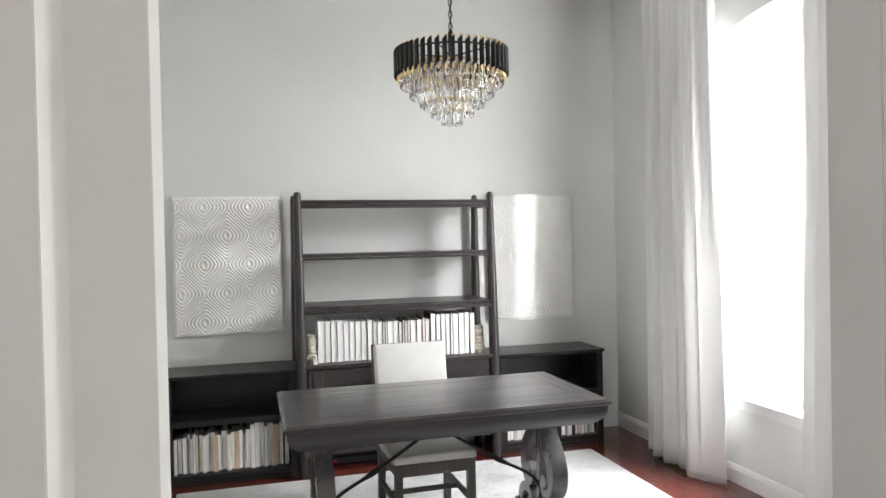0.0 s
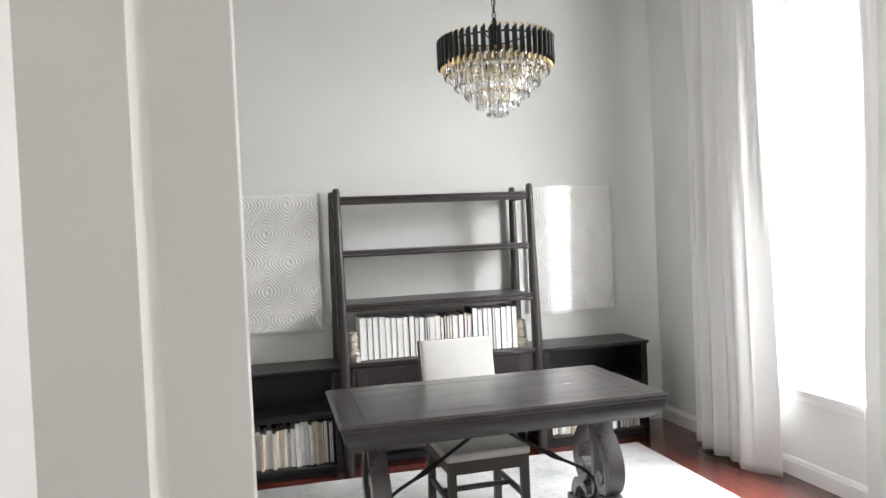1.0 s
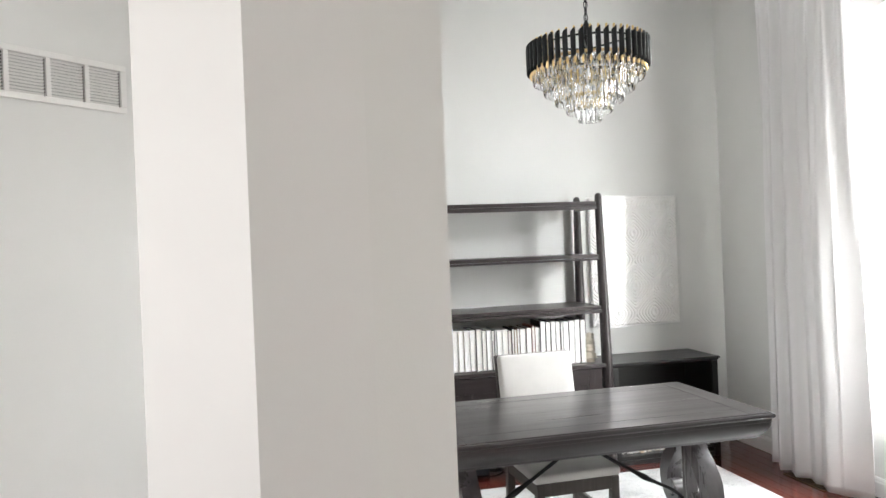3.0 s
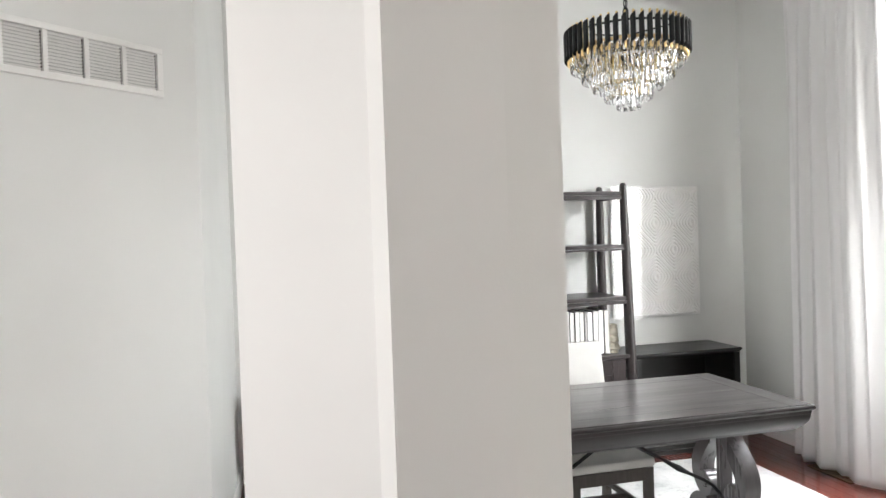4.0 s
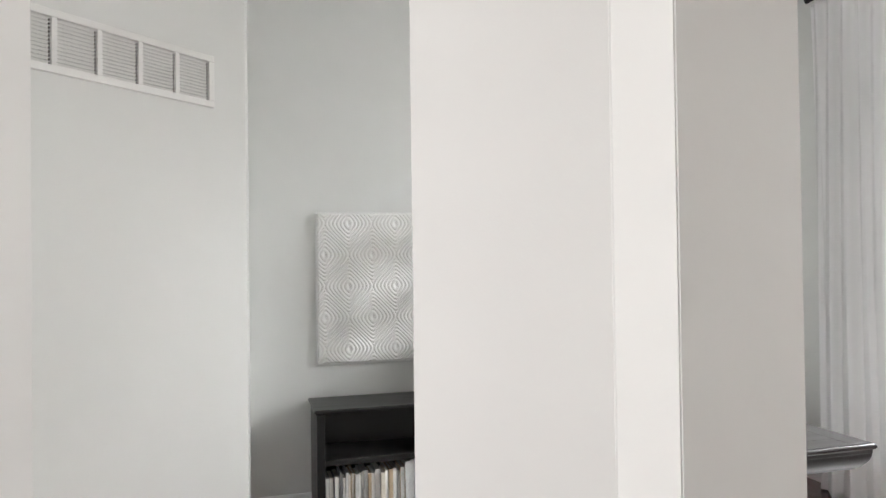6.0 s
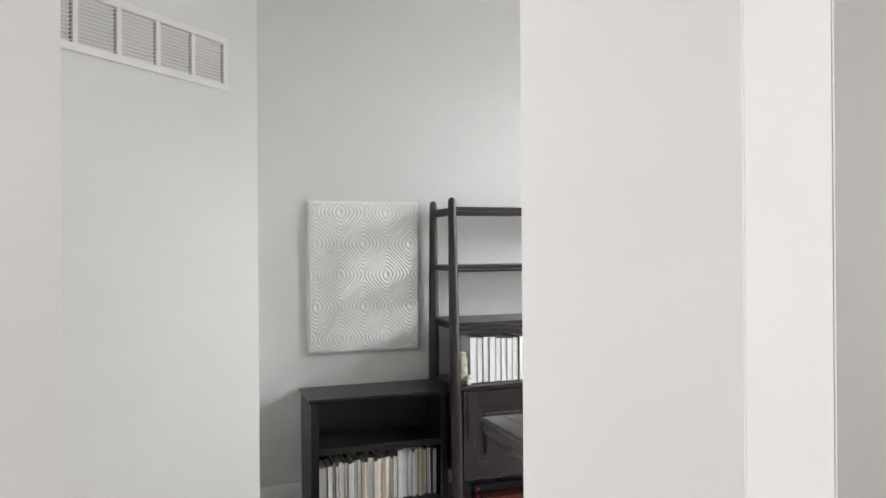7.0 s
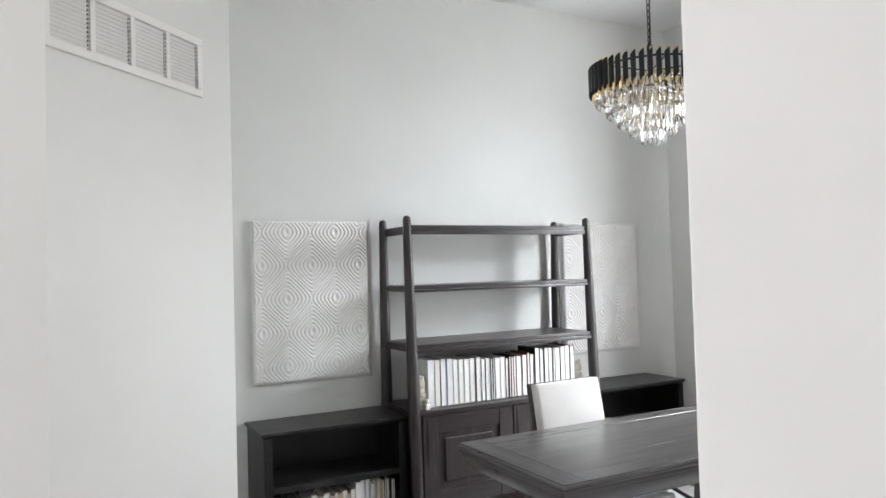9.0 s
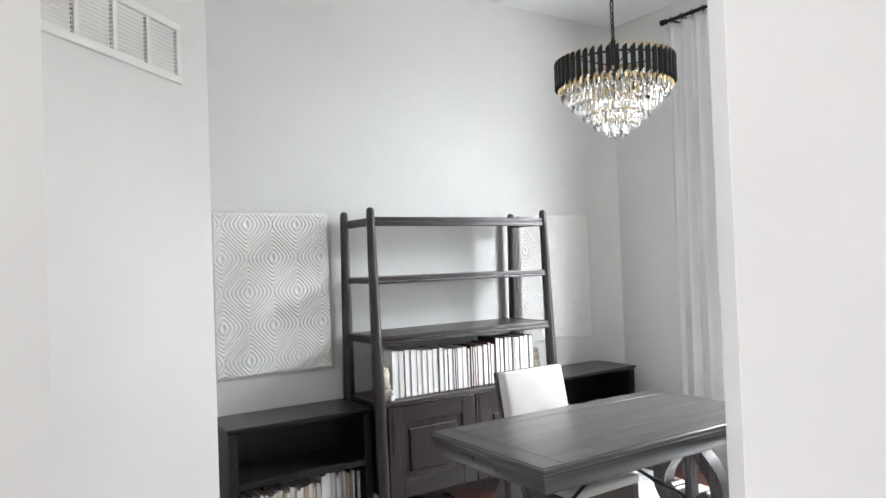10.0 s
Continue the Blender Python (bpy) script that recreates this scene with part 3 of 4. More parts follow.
# ---- the tall shelf over its cupboard ----
def make_etagere():
    tall = tagged(thing("etagere", (0.95, 4.44, 0)), "dark brown wooden shelf unit with round tapered posts and a cupboard", "shelf")
    prof = [(0.026, 0.0), (0.031, 0.10), (0.035, 0.55), (0.035, 0.75), (0.031, 1.2), (0.025, 1.70), (0.024, 1.80), (0.020, 1.822), (0.010, 1.83)]
    for x in (-0.652, 0.652):
        for y, lean in ((-0.218, 0.062), (0.200, -0.012)):
            bm = bmesh.new()
            add_lathe(bm, prof, 18, (x, y, 0), (0, lean))
            part("post", bm, SHELF_Z, tall, "", True)
    for z0, z1, y0 in ((1.722, 1.776, -0.175), (1.388, 1.428, -0.190), (1.042, 1.090, -0.205)):
        bm = bmesh.new()
        add_box(bm, -0.636, 0.636, y0 + 0.006, 0.215, z1 - 0.024, z1, 0.004, 2)
        part("shelf", bm, SHELF, tall)
        bm = bmesh.new()
        add_box(bm, -0.632, 0.632, y0, y0 + 0.022, z0, z1 - 0.0255, 0.005, 2)
        part("shelf_rail", bm, SHELF, tall)
        for sx in (-1, 1):
            bm = bmesh.new()
            add_box(bm, sx * 0.632, sx * 0.652, y0 + 0.03, 0.19, z0 + 0.004, z1 - 0.004, 0.003)
            part("side_rail", bm, SHELF, tall)
    bm = bmesh.new()
    add_box(bm, -0.660, 0.660, -0.222, 0.225, 0.690, 0.716, 0.005, 2)
    part("cupboard_top", bm, SHELF, tall)
    bm = bmesh.new()
    x, z0, z1, y0, y1 = 0.610, 0.160, 0.689, -0.185, 0.215
    add_box(bm, -x, -x + 0.022, y0, y1, z0, z1), add_box(bm, x - 0.022, x, y0, y1, z0, z1)
    add_box(bm, -x + 0.022, x - 0.022, y0, y1, z0, z0 + 0.022), add_box(bm, -x + 0.022, x - 0.022, y1 - 0.012, y1, z0 + 0.022, z1)
    add_box(bm, -0.011, 0.011, y0, y1 - 0.012, z0 + 0.022, z1)
    part("cupboard_body", bm, SHELF, tall)
    for sx in (-1, 1):
        door = thing("door", (sx * 0.3055, -0.199, 0.424))
        door.parent = tall
        w, h, st, tr = 0.301, 0.261, 0.092, 0.100
        for s in (-1, 1):
            bm = bmesh.new()
            add_box(bm, s * w, s * (w - st), -0.012, 0.012, -h, h, 0.0025, 2)
            part("stile", bm, SHELF_Z, door)
            bm = bmesh.new()
            add_box(bm, -w + st, w - st, -0.010, 0.011, s * h, s * (h - tr), 0.0035, 2)
            part("rail", bm, SHELF, door)
        bm = bmesh.new()
        add_box(bm, -w + st - 0.003, w - st + 0.003, 0.004, 0.0105, -h + tr - 0.003, h - tr + 0.003)
        part("panel", bm, SHELF_Z, door)
        bm = bmesh.new()
        a, b = w - st - 0.048, h - tr - 0.040
        loft = [((-a, -b), (a, b), 0.004), ((-a, -b), (a, b), -0.006), ((-a + 0.004, -b + 0.004), (a - 0.004, b - 0.004), -0.009)]
        rings = [[bm.verts.new((px, y, pz)) for px, pz in ((p[0], p[1]), (q[0], p[1]), (q[0], q[1]), (p[0], q[1]))] for p, q, y in loft]
        for r0, r1 in zip(rings, rings[1:]):
            for k in range(4):
                bm.faces.new((r0[k], r0[(k + 1) % 4], r1[(k + 1) % 4], r1[k]))
        bm.faces.new(rings[0]), bm.faces.new(rings[-1])
        part("raised_panel", bm, SHELF_Z, door)
        for z in (-0.17, 0.17):
            bm = bmesh.new()
            add_lathe(bm, [(0.005, -0.028), (0.005, 0.028)], 8, (sx * (w + 0.002), -0.012, z))
            part("hinge", bm, BLACK, door, "small black hinge")
    return tall


make_etagere()


# ---- the low bookcases ----
def make_bookcase(at, wide, low, label):
    case = tagged(thing("low_bookcase", at), label, "bookcase", "low bookcases")
    w, y0, y1, h = wide / 2, -0.185, 0.185, 0.690
    for sx in (-1, 1):
        bm = bmesh.new()
        add_box(bm, sx * (w - 0.012), sx * (w - 0.036), y0, y1, 0, h - 0.031, 0.002)
        part("side_panel", bm, CASE_Z, case)
        bm = bmesh.new()
        add_box(bm, sx * (w - 0.010), sx * (w - 0.055), y0 - 0.014, y0 - 0.0005, 0.0, h - 0.031, 0.003, 2)
        part("stile", bm, CASE_Z, case)
    bm = bmesh.new()
    loft_rect(bm, -w - 0.004, w + 0.004, y0 - 0.024, y1, [(0.006, h), (0.0, h - 0.005), (0.0, h - 0.012), (0.006, h - 0.018), (0.010, h - 0.024), (0.014, h - 0.030)])
    part("top", bm, CASE, case)
    for z in (low, 0.405):
        bm = bmesh.new()
        add_box(bm, -w + 0.0365, w - 0.0365, y0 + 0.004, y1 - 0.012, z - 0.022, z, 0.002)
        part("shelf", bm, CASE, case)
        bm = bmesh.new()
        add_box(bm, -w + 0.0555, w - 0.0555, y0 - 0.012, y0 + 0.0035, z - 0.034, z - 0.0005, 0.003)
        part("shelf_rail", bm, CASE, case)
    bm = bmesh.new()
    add_box(bm, -w + 0.0555, w - 0.0555, y0 - 0.010, y0 + 0.004, 0.0, low - 0.036, 0.003)
    part("plinth", bm, CASE, case)
    bm = bmesh.new()
    add_box(bm, -w + 0.0365, w - 0.0365, y1 - 0.011, y1, 0.02, h - 0.031)
    part("back_panel", bm, CASE, case)
    return case


make_bookcase((-0.135, 4.500, 0), 0.828, 0.068, "low black-brown wooden bookcase with cream books on the lower shelf")
make_bookcase((2.060, 4.500, 0), 0.810, 0.068, "low black-brown wooden bookcase in the window corner")


# ---- books ----
TONES = {"white": (0.72, 0.71, 0.69), "cream": (0.70, 0.65, 0.55), "tan": (0.50, 0.38, 0.25), "black": (0.02, 0.02, 0.022), "brown": (0.09, 0.04, 0.03), "grey": (0.30, 0.31, 0.32), "blue": (0.50, 0.55, 0.66), "rust": (0.22, 0.07, 0.04)}
SAY = {"white": "white hardback", "cream": "cream hardback", "tan": "tan hardback", "black": "black hardback", "brown": "brown hardback", "grey": "grey hardback", "blue": "pale blue hardback", "rust": "rust-red hardback"}


def make_book(x, y, z, thick, high, deep, tone, group, spine_out, tip=0.0):
    """A closed book standing upright; its cover with three boards and its page block."""
    bm = bmesh.new()
    c, h, d = min(0.003, thick * 0.16), high / 2, deep / 2
    add_box(bm, -thick / 2, -thick / 2 + c, -d, d, 0, high, 0.0008)
    add_box(bm, thick / 2 - c, thick / 2, -d, d, 0, high, 0.0008)
    e = -1 if spine_out else 1
    add_box(bm, -thick / 2 + c, thick / 2 - c, e * d, e * (d - c), 0, high)
    book = part("book", bm, cover_material(TONES[tone]))
    book.matrix_basis = pose(x, y, z, 0, tip, 0)
    tagged(book, f"{SAY[tone]} standing upright, {'spine' if spine_out else 'pages'} outwards", "book", group)
    bm = bmesh.new()
    m = 0.004
    add_box(bm, -thick / 2 + c + 0.0003, thick / 2 - c - 0.0003, e * (d - c - 0.0005), -e * (d - m), m, high - m)
    part("page_block", bm, PAGES, book, "white page edges")
    return book


rng = random.Random(7)
# the white row over the cupboard, pages outwards
x = 0.408
row = [("white", .036, .285), ("black", .030, .282), ("white", .030, .286), ("blue", .034, .284), ("white", .026, .274), ("cream", .028, .272), ("white", .030, .270), ("black", .032, .272), ("white", .026, .276), ("black", .024, .262), ("white", .026, .262), ("black", .014, .258), ("grey", .012, .262), ("white", .030, .260), ("white", .026, .262), ("brown", .018, .250), ("black", .014, .262), ("tan", .014, .256), ("brown", .016, .262), ("white", .030, .258), ("brown", .030, .262), ("rust", .018, .272), ("white", .024, .258), ("black", .030, .298), ("black", .028, .290), ("white", .024, .294), ("black", .026, .292), ("white", .012, .290), ("black", .032, .288), ("white", .030, .292), ("black", .030, .296), ("white", .026, .290)]
scale = (1.478 - x) / sum(r[1] for r in row)
for tone, t, h in row:
    t *= scale
    deep = rng.uniform(0.17, 0.20)
    make_book(x + t / 2, 4.285 + deep / 2 + rng.uniform(0, 0.008), 0.7165, t - 0.0012, h - 0.006, deep, tone, "books on the cupboard", False, rng.uniform(-0.25, 0.25))
    x += t

# the mixed row of the bookcase beside the slanting wall
x = -0.488
row = ["white", "black", "grey", "grey", "white", "white", "tan", "tan", "white", "white", "white", "white", "tan", "white", "white", "cream", "cream", "tan", "white", "white", "tan", "white", "white", "blue", "white", "cream", "cream", "tan", "grey", "black", "white", "black", "white", "black"]
widths = [rng.uniform(0.011, 0.030) for _ in row]
for i in range(28, 34):
    widths[i] = 0.011
scale = (0.212 - x) / sum(widths)
for i, (tone, t) in enumerate(zip(row, widths)):
    t *= scale
    h = rng.uniform(0.222, 0.252) if i < 21 else rng.uniform(0.260, 0.288)
    make_book(x + t / 2, 4.335 + 0.08 + rng.uniform(0, 0.025), 0.0685, t - 0.0008, h, 0.16, tone, "books in the low bookcase", rng.random() < 0.28, rng.uniform(-0.3, 0.3))
    x += t

# the short row of the bookcase in the window corner
x = 1.722
row = [rng.choice(["white", "white", "white", "cream", "black", "grey", "tan"]) for _ in range(34)]
widths = [rng.uniform(0.011, 0.028) for _ in row]
scale = (2.40 - x) / sum(widths)
for tone, t in zip(row, widths):
    t *= scale
    make_book(x + t / 2, 4.335 + 0.08 + rng.uniform(0, 0.02), 0.0685, t - 0.0008, rng.uniform(0.22, 0.28), 0.16, tone, "books in the corner bookcase", rng.random() < 0.4, rng.uniform(-0.3, 0.3))
    x += t


# ---- bookends ----
def make_bookend(x, y, flip):
    """A carved stone bookend: an upright slab with a lumpy ornament and a white foot."""
    bm = bmesh.new()
    prof = [(0.040, 0.0), (0.040, 0.016), (0.026, 0.020)]
    for i in range(1, 28):
        k = i / 27
        prof.append(((0.030 - 0.010 * k) * (1 + 0.07 * math.sin(k * 19) + 0.05 * math.sin(k * 41)), 0.020 + 0.165 * k))
    prof += [(0.006, 0.192)]
    add_lathe(bm, prof, 20)
    for v in bm.verts:
        if v.co.z > 0.018:
            n = noise.noise(v.co * 60) * 0.018 + noise.noise(v.co * 130) * 0.008
            v.co.x, v.co.y = v.co.x * (1.45 + 20 * n), v.co.y * (1.35 + 16 * n)
        else:
            v.co.x *= 0.75
    ob = part("bookend", bm, STONE, None, "", True)
    ob.matrix_basis = pose(x, y, 0.7165, 0, 0, 180 if flip else 0)
    return tagged(ob, "carved cream stone bookend beside the white books", "bookend", "bookends")


make_bookend(0.365, 4.315, False)
make_bookend(1.520, 4.330, True)
bm = bmesh.new()
add_box(bm, -0.014, 0.014, -0.012, 0.012, 0, 0.030, 0.003)
add_lathe(bm, [(0.009, 0.030), (0.006, 0.036), (0.011, 0.048), (0.010, 0.058), (0.003, 0.064)], 12)
ob = part("figurine", bm, PLASTER, None, "", True)
ob.matrix_basis = pose(0.388, 4.262, 0.7165)
tagged(ob, "tiny white ornament in front of the bookend", "ornament")


# ---- carved panels in clear boxes ----
def make_panel(x0, x1, z0, z1, pitch, label):
    panel = tagged(thing("wall_panel", ((x0 + x1) / 2, 4.70, (z0 + z1) / 2)), label, "wall art", "carved wall panels")
    w, h, nx, nz = x1 - x0, z1 - z0, 230, 306
    u, v = np.meshgrid(np.linspace(0, w, nx), np.linspace(0, h, nz))
    cw, ch, c = 0.2957, 0.1945, 0.030
    best = np.full(u.shape, 9.0)
    for r in range(-1, 7):
        for k in range(-2, 5):
            cx, cz = 0.192 + cw * k + (cw / 2 if r % 2 else 0) , h - 0.062 - ch * r
            best = np.minimum(best, 0.80 * (np.sqrt((u - cx) ** 2 + 0.00012) - 0.011) + 0.82 * (np.sqrt((v - cz) ** 2 + c * c) - c))
    ridge = np.abs(np.sin(math.pi * best / pitch)) ** 0.8
    edge = np.minimum(np.minimum(u, w - u), np.minimum(v, h - v))
    depth = 0.0088 * ridge * np.clip(edge / 0.006, 0, 1)
    co = np.stack([u - w / 2, -0.030 - depth, v - h / 2], -1).reshape(-1, 3)
    i = np.arange(nx * nz).reshape(nz, nx)
    quads = np.stack([i[:-1, :-1], i[:-1, 1:], i[1:, 1:], i[1:, :-1]], -1).reshape(-1, 4)
    me = bpy.data.meshes.new("relief")
    me.from_pydata(co.tolist(), [], quads.tolist())
    me.materials.append(PLASTER)
    me.shade_smooth()
    relief = new("relief", me)
    relief.parent = panel
    relief["label"] = "white plaster relief of rippling diamonds"
    bm = bmesh.new()
    add_box(bm, -w / 2, w / 2, -0.0298, -0.006, -h / 2, h / 2)
    part("board", bm, PLASTER, panel)
    bm = bmesh.new()
    add_box(bm, -w / 2 - 0.012, w / 2 + 0.012, -0.0055, -0.001, -h / 2 - 0.012, h / 2 + 0.012)
    part("backing", bm, TRIM, panel)
    bm = bmesh.new()
    a, b, f, t = w / 2 + 0.016, h / 2 + 0.016, 0.056, 0.004
    add_box(bm, -a, a, -f, -f + t, -b, b)
    cover = part("clear_cover", bm, ACRYLIC, panel, "clear acrylic front that mirrors the window")
    cover.visible_shadow = False
    bm = bmesh.new()
    for s in (-1, 1):
        add_box(bm, s * a, s * (a - t), -f + t + 0.0002, -0.001, -b, b)
        add_box(bm, -a + t + 0.0002, a - t - 0.0002, -f + t + 0.0002, -0.001, s * b, s * (b - t))
    side = part("clear_side", bm, ACRYLIC, panel)
    side.visible_shadow = False
    return panel


make_panel(-0.488, 0.204, 0.897, 1.819, 0.0185, "white carved plaster panel in a clear acrylic box")
make_panel(1.712, 2.402, 0.897, 1.819, 0.0190, "white carved plaster panel mirroring the window in its acrylic box")


# ---- the chandelier ----
def make_chandelier():
    lamp = tagged(thing("chandelier", (0.973, 3.025, HIGH)), "round crystal chandelier with a black and brass rim on a chain", "chandelier")
    bm = bmesh.new()
    add_lathe(bm, [(0.065, -0.001), (0.065, -0.012), (0.055, -0.028), (0.02, -0.038), (0.008, -0.05)], 24)
    part("canopy", bm, BLACK, lamp, "", True)
    bm = bmesh.new()
    z, k = -0.05, 0
    while z > -0.83:
        loop = []
        for i in range(12):
            a = 2 * math.pi * i / 12
            p = (0.009 * math.cos(a), 0.0, z - 0.017 + 0.019 * math.sin(a))
            loop.append(p if k % 2 else (0.0, p[0], p[2]))
        add_tube(bm, loop, 0.0026, 6, True)
        z, k = z - 0.030, k + 1
    part("chain", bm, BLACK, lamp, "black link chain", True)
    bm = bmesh.new()
    add_tube(bm, [(0.006, 0, -0.05), (0.010, 0.004, -0.3), (0.004, -0.004, -0.6), (0, 0, -0.84)], 0.0022, 6)
    part("cord", bm, BLACK, lamp)
    bm = bmesh.new()
    add_lathe(bm, [(0.006, -1.02), (0.014, -1.0), (0.014, -0.85), (0.006, -0.83)], 12)
    for i in range(6):
        a = math.pi * i / 3
        add_tube(bm, [(0, 0, -0.965), (0.261 * math.cos(a), 0.261 * math.sin(a), -0.965)], 0.004, 6)
    part("hub", bm, BLACK, lamp, "", True)
    for r, z, rad, mat, name in ((0.261, -0.965, 0.005, BLACK, "upper_ring"), (0.261, -1.035, 0.005, GOLD, "lower_ring"), (0.250, -1.038, 0.004, GOLD, "tier_ring"), (0.203, -1.090, 0.003, GOLD, "tier_ring"), (0.153, -1.138, 0.003, GOLD, "tier_ring"), (0.102, -1.184, 0.003, GOLD, "tier_ring"), (0.050, -1.224, 0.003, GOLD, "tier_ring")):
        bm = bmesh.new()
        add_tube(bm, [(r * math.cos(2 * math.pi * i / 48), r * math.sin(2 * math.pi * i / 48), z) for i in range(48)], rad, 6, True)
        part(name, bm, mat, lamp, "", True)
    bm = bmesh.new()
    for i in range(6):
        a = math.pi * (i + 0.5) / 3
        ca, sa = math.cos(a), math.sin(a)
        add_tube(bm, [(r * ca, r * sa, z) for r, z in ((0.250, -1.040), (0.203, -1.092), (0.153, -1.140), (0.102, -1.186), (0.050, -1.226))], 0.0025, 5)
    part("tier_frame", bm, GOLD, lamp)
    # the rim of slant-cut black tubes with brass cores
    bm = bmesh.new()
    seg, rad = 12, 0.0118
    lo = [bm.verts.new((rad * math.cos(2 * math.pi * i / seg), rad * math.sin(2 * math.pi * i / seg), -0.058 + 0.9 * rad * math.sin(2 * math.pi * i / seg))) for i in range(seg)]
    hi = [bm.verts.new((v.co.x, v.co.y, 0.058 + 0.9 * v.co.y)) for v in lo]
    bm.faces.new(lo[::-1]), bm.faces.new(hi)
    for i in range(seg):
        bm.faces.new((lo[i], lo[(i + 1) % seg], hi[(i + 1) % seg], hi[i]))
    tube = mesh_of("black_tube", bm, BLACK, True)
    bm = bmesh.new()
    add_lathe(bm, [(0.0040, -0.082), (0.0055, -0.078), (0.0055, 0.072), (0.0040, 0.076)], 8)
    core = mesh_of("brass_core", bm, GOLD, True)
    n = 48
    for i in range(n):
        a = 360 * i / n
        m = pose(0, 0, -1.002, 0, 0, a) @ Matrix.Translation((0.272, 0, 0))
        shared("black_tube", tube, lamp, m)
        shared("brass_core", core, lamp, m @ Matrix.Translation((-0.008, 0.004, 0)))
    # faceted drops, tier by tier
    def drop(length, wide):
        bm = bmesh.new()
        rings = [(wide * 0.35, 0.0), (wide * 0.8, -0.10 * length), (wide, -0.72 * length), (wide * 0.55, -0.93 * length), (wide * 0.12, -length)]
        add_lathe(bm, rings[::-1], 6)
        return mesh_of("crystal_drop", bm, CRYSTAL)

    long, short = drop(0.078, 0.0088), drop(0.060, 0.0080)
    for r, z, count, me in ((0.250, -1.040, 64, long), (0.228, -1.046, 40, short), (0.203, -1.092, 52, long), (0.181, -1.098, 30, short), (0.153, -1.140, 40, long), (0.131, -1.146, 22, short), (0.102, -1.186, 28, long), (0.078, -1.190, 14, short), (0.050, -1.226, 13, long), (0.018, -1.232, 4, long)):
        for i in range(count):
            a = 360 * (i + rng.uniform(-0.15, 0.15)) / count
            shared("crystal_drop", me, lamp, pose(0, 0, z, 0, 0, a) @ Matrix.Translation((r, 0, 0)) @ pose(0, 0, 0, rng.uniform(-2, 2), rng.uniform(-2, 2), rng.uniform(0, 60)))
    return lamp


make_chandelier()


# ---- curtains ----
def make_curtain(y0, y1, knots, flare, pleats, seed, label):
    """Linen that hangs from rings: pinched into pleats at the heading, falling into a few broad folds.

    It runs from the outer edge y0 to the edge y1 at the window; knots are the folds below, as (share of the width, x).
    """
    r = random.Random(seed)
    ks, kx = zip(*knots)
    wob = [(r.uniform(0, 6.3), r.uniform(5, 9), r.uniform(0.5, 1.4)) for _ in range(4)]
    nu, nv, top = 200, 70, 3.165
    co, faces = [], []
    for j in range(nv + 1):
        t = j / nv
        z = 0.006 + (top - 0.006) * (1 - t)
        loose = min(1, t * 1.7) ** 0.8
        u = min(1, max(0, (t - 0.30) / 0.66))
        for i in range(nu + 1):
            w = i / nu
            # the creases wander a little on their way down
            q = w + 0.010 * math.sin(2.4 * t + 8 * w + seed) * 4 * w * (1 - w)
            k = max(n for n in range(len(ks) - 1) if ks[n] <= max(0, min(q, 0.9999)))
            m = (q - ks[k]) / (ks[k + 1] - ks[k])
            m = min(1, max(0, m))
            m = m * m * (3 - 2 * m) if k % 2 else m ** 0.8
            fold = kx[k] + (kx[k + 1] - kx[k]) * m
            pinch = 2.664 + 0.030 * w ** 6 + 0.026 * math.sin(2 * math.pi * pleats * w) + 0.009 * math.sin(4 * math.pi * pleats * w + 1)
            ripple = sum(0.0022 * a * math.sin(p + f * 3.2 * w * (1 + 0.15 * t) + 1.1 * t) for p, f, a in wob)
            x = pinch + (fold - pinch) * loose + ripple * loose
            y = y0 + (y1 - y0) * w + flare * w ** 1.5 * u * u * (3 - 2 * u) + 0.035 * t * (1 - w) * (1 if y0 > y1 else -1) + 0.004 * math.sin(13 * w + 2 * t) * loose
            co.append((x, y, z + (0.004 * math.sin(20 * w) if j == nv else 0)))
    for j in range(nv):
        for i in range(nu):
            a = j * (nu + 1) + i
            faces.append((a, a + 1, a + nu + 2, a + nu + 1))
    me = bpy.data.meshes.new("curtain")
    me.from_pydata(co, [], faces)
    me.materials.append(CURTAIN)
    me.shade_smooth()
    ob = new("curtain", me)
    th = ob.modifiers.new("cloth", "SOLIDIFY")
    th.thickness = 0.002
    return tagged(ob, label, "curtain", "window curtains")


FAR_FOLDS = [(0.0, 2.735), (0.07, 2.665), (0.11, 2.690), (0.24, 2.610), (0.29, 2.675), (0.44, 2.590), (0.50, 2.665), (0.58, 2.625), (0.62, 2.645), (0.74, 2.580), (0.84, 2.625), (1.0, 2.702)]
NEAR_FOLDS = [(0.0, 2.72), (0.10, 2.61), (0.18, 2.68), (0.33, 2.59), (0.40, 2.67), (0.56, 2.60), (0.63, 2.665), (0.80, 2.585), (0.86, 2.65), (1.0, 2.70)]
make_curtain(4.065, 3.305, FAR_FOLDS, -0.050, 7, 3, "white linen curtain hanging to the floor from a black rod")
make_curtain(1.760, 2.605, NEAR_FOLDS, 0.05, 7, 5, "white linen curtain beside the wide opening")

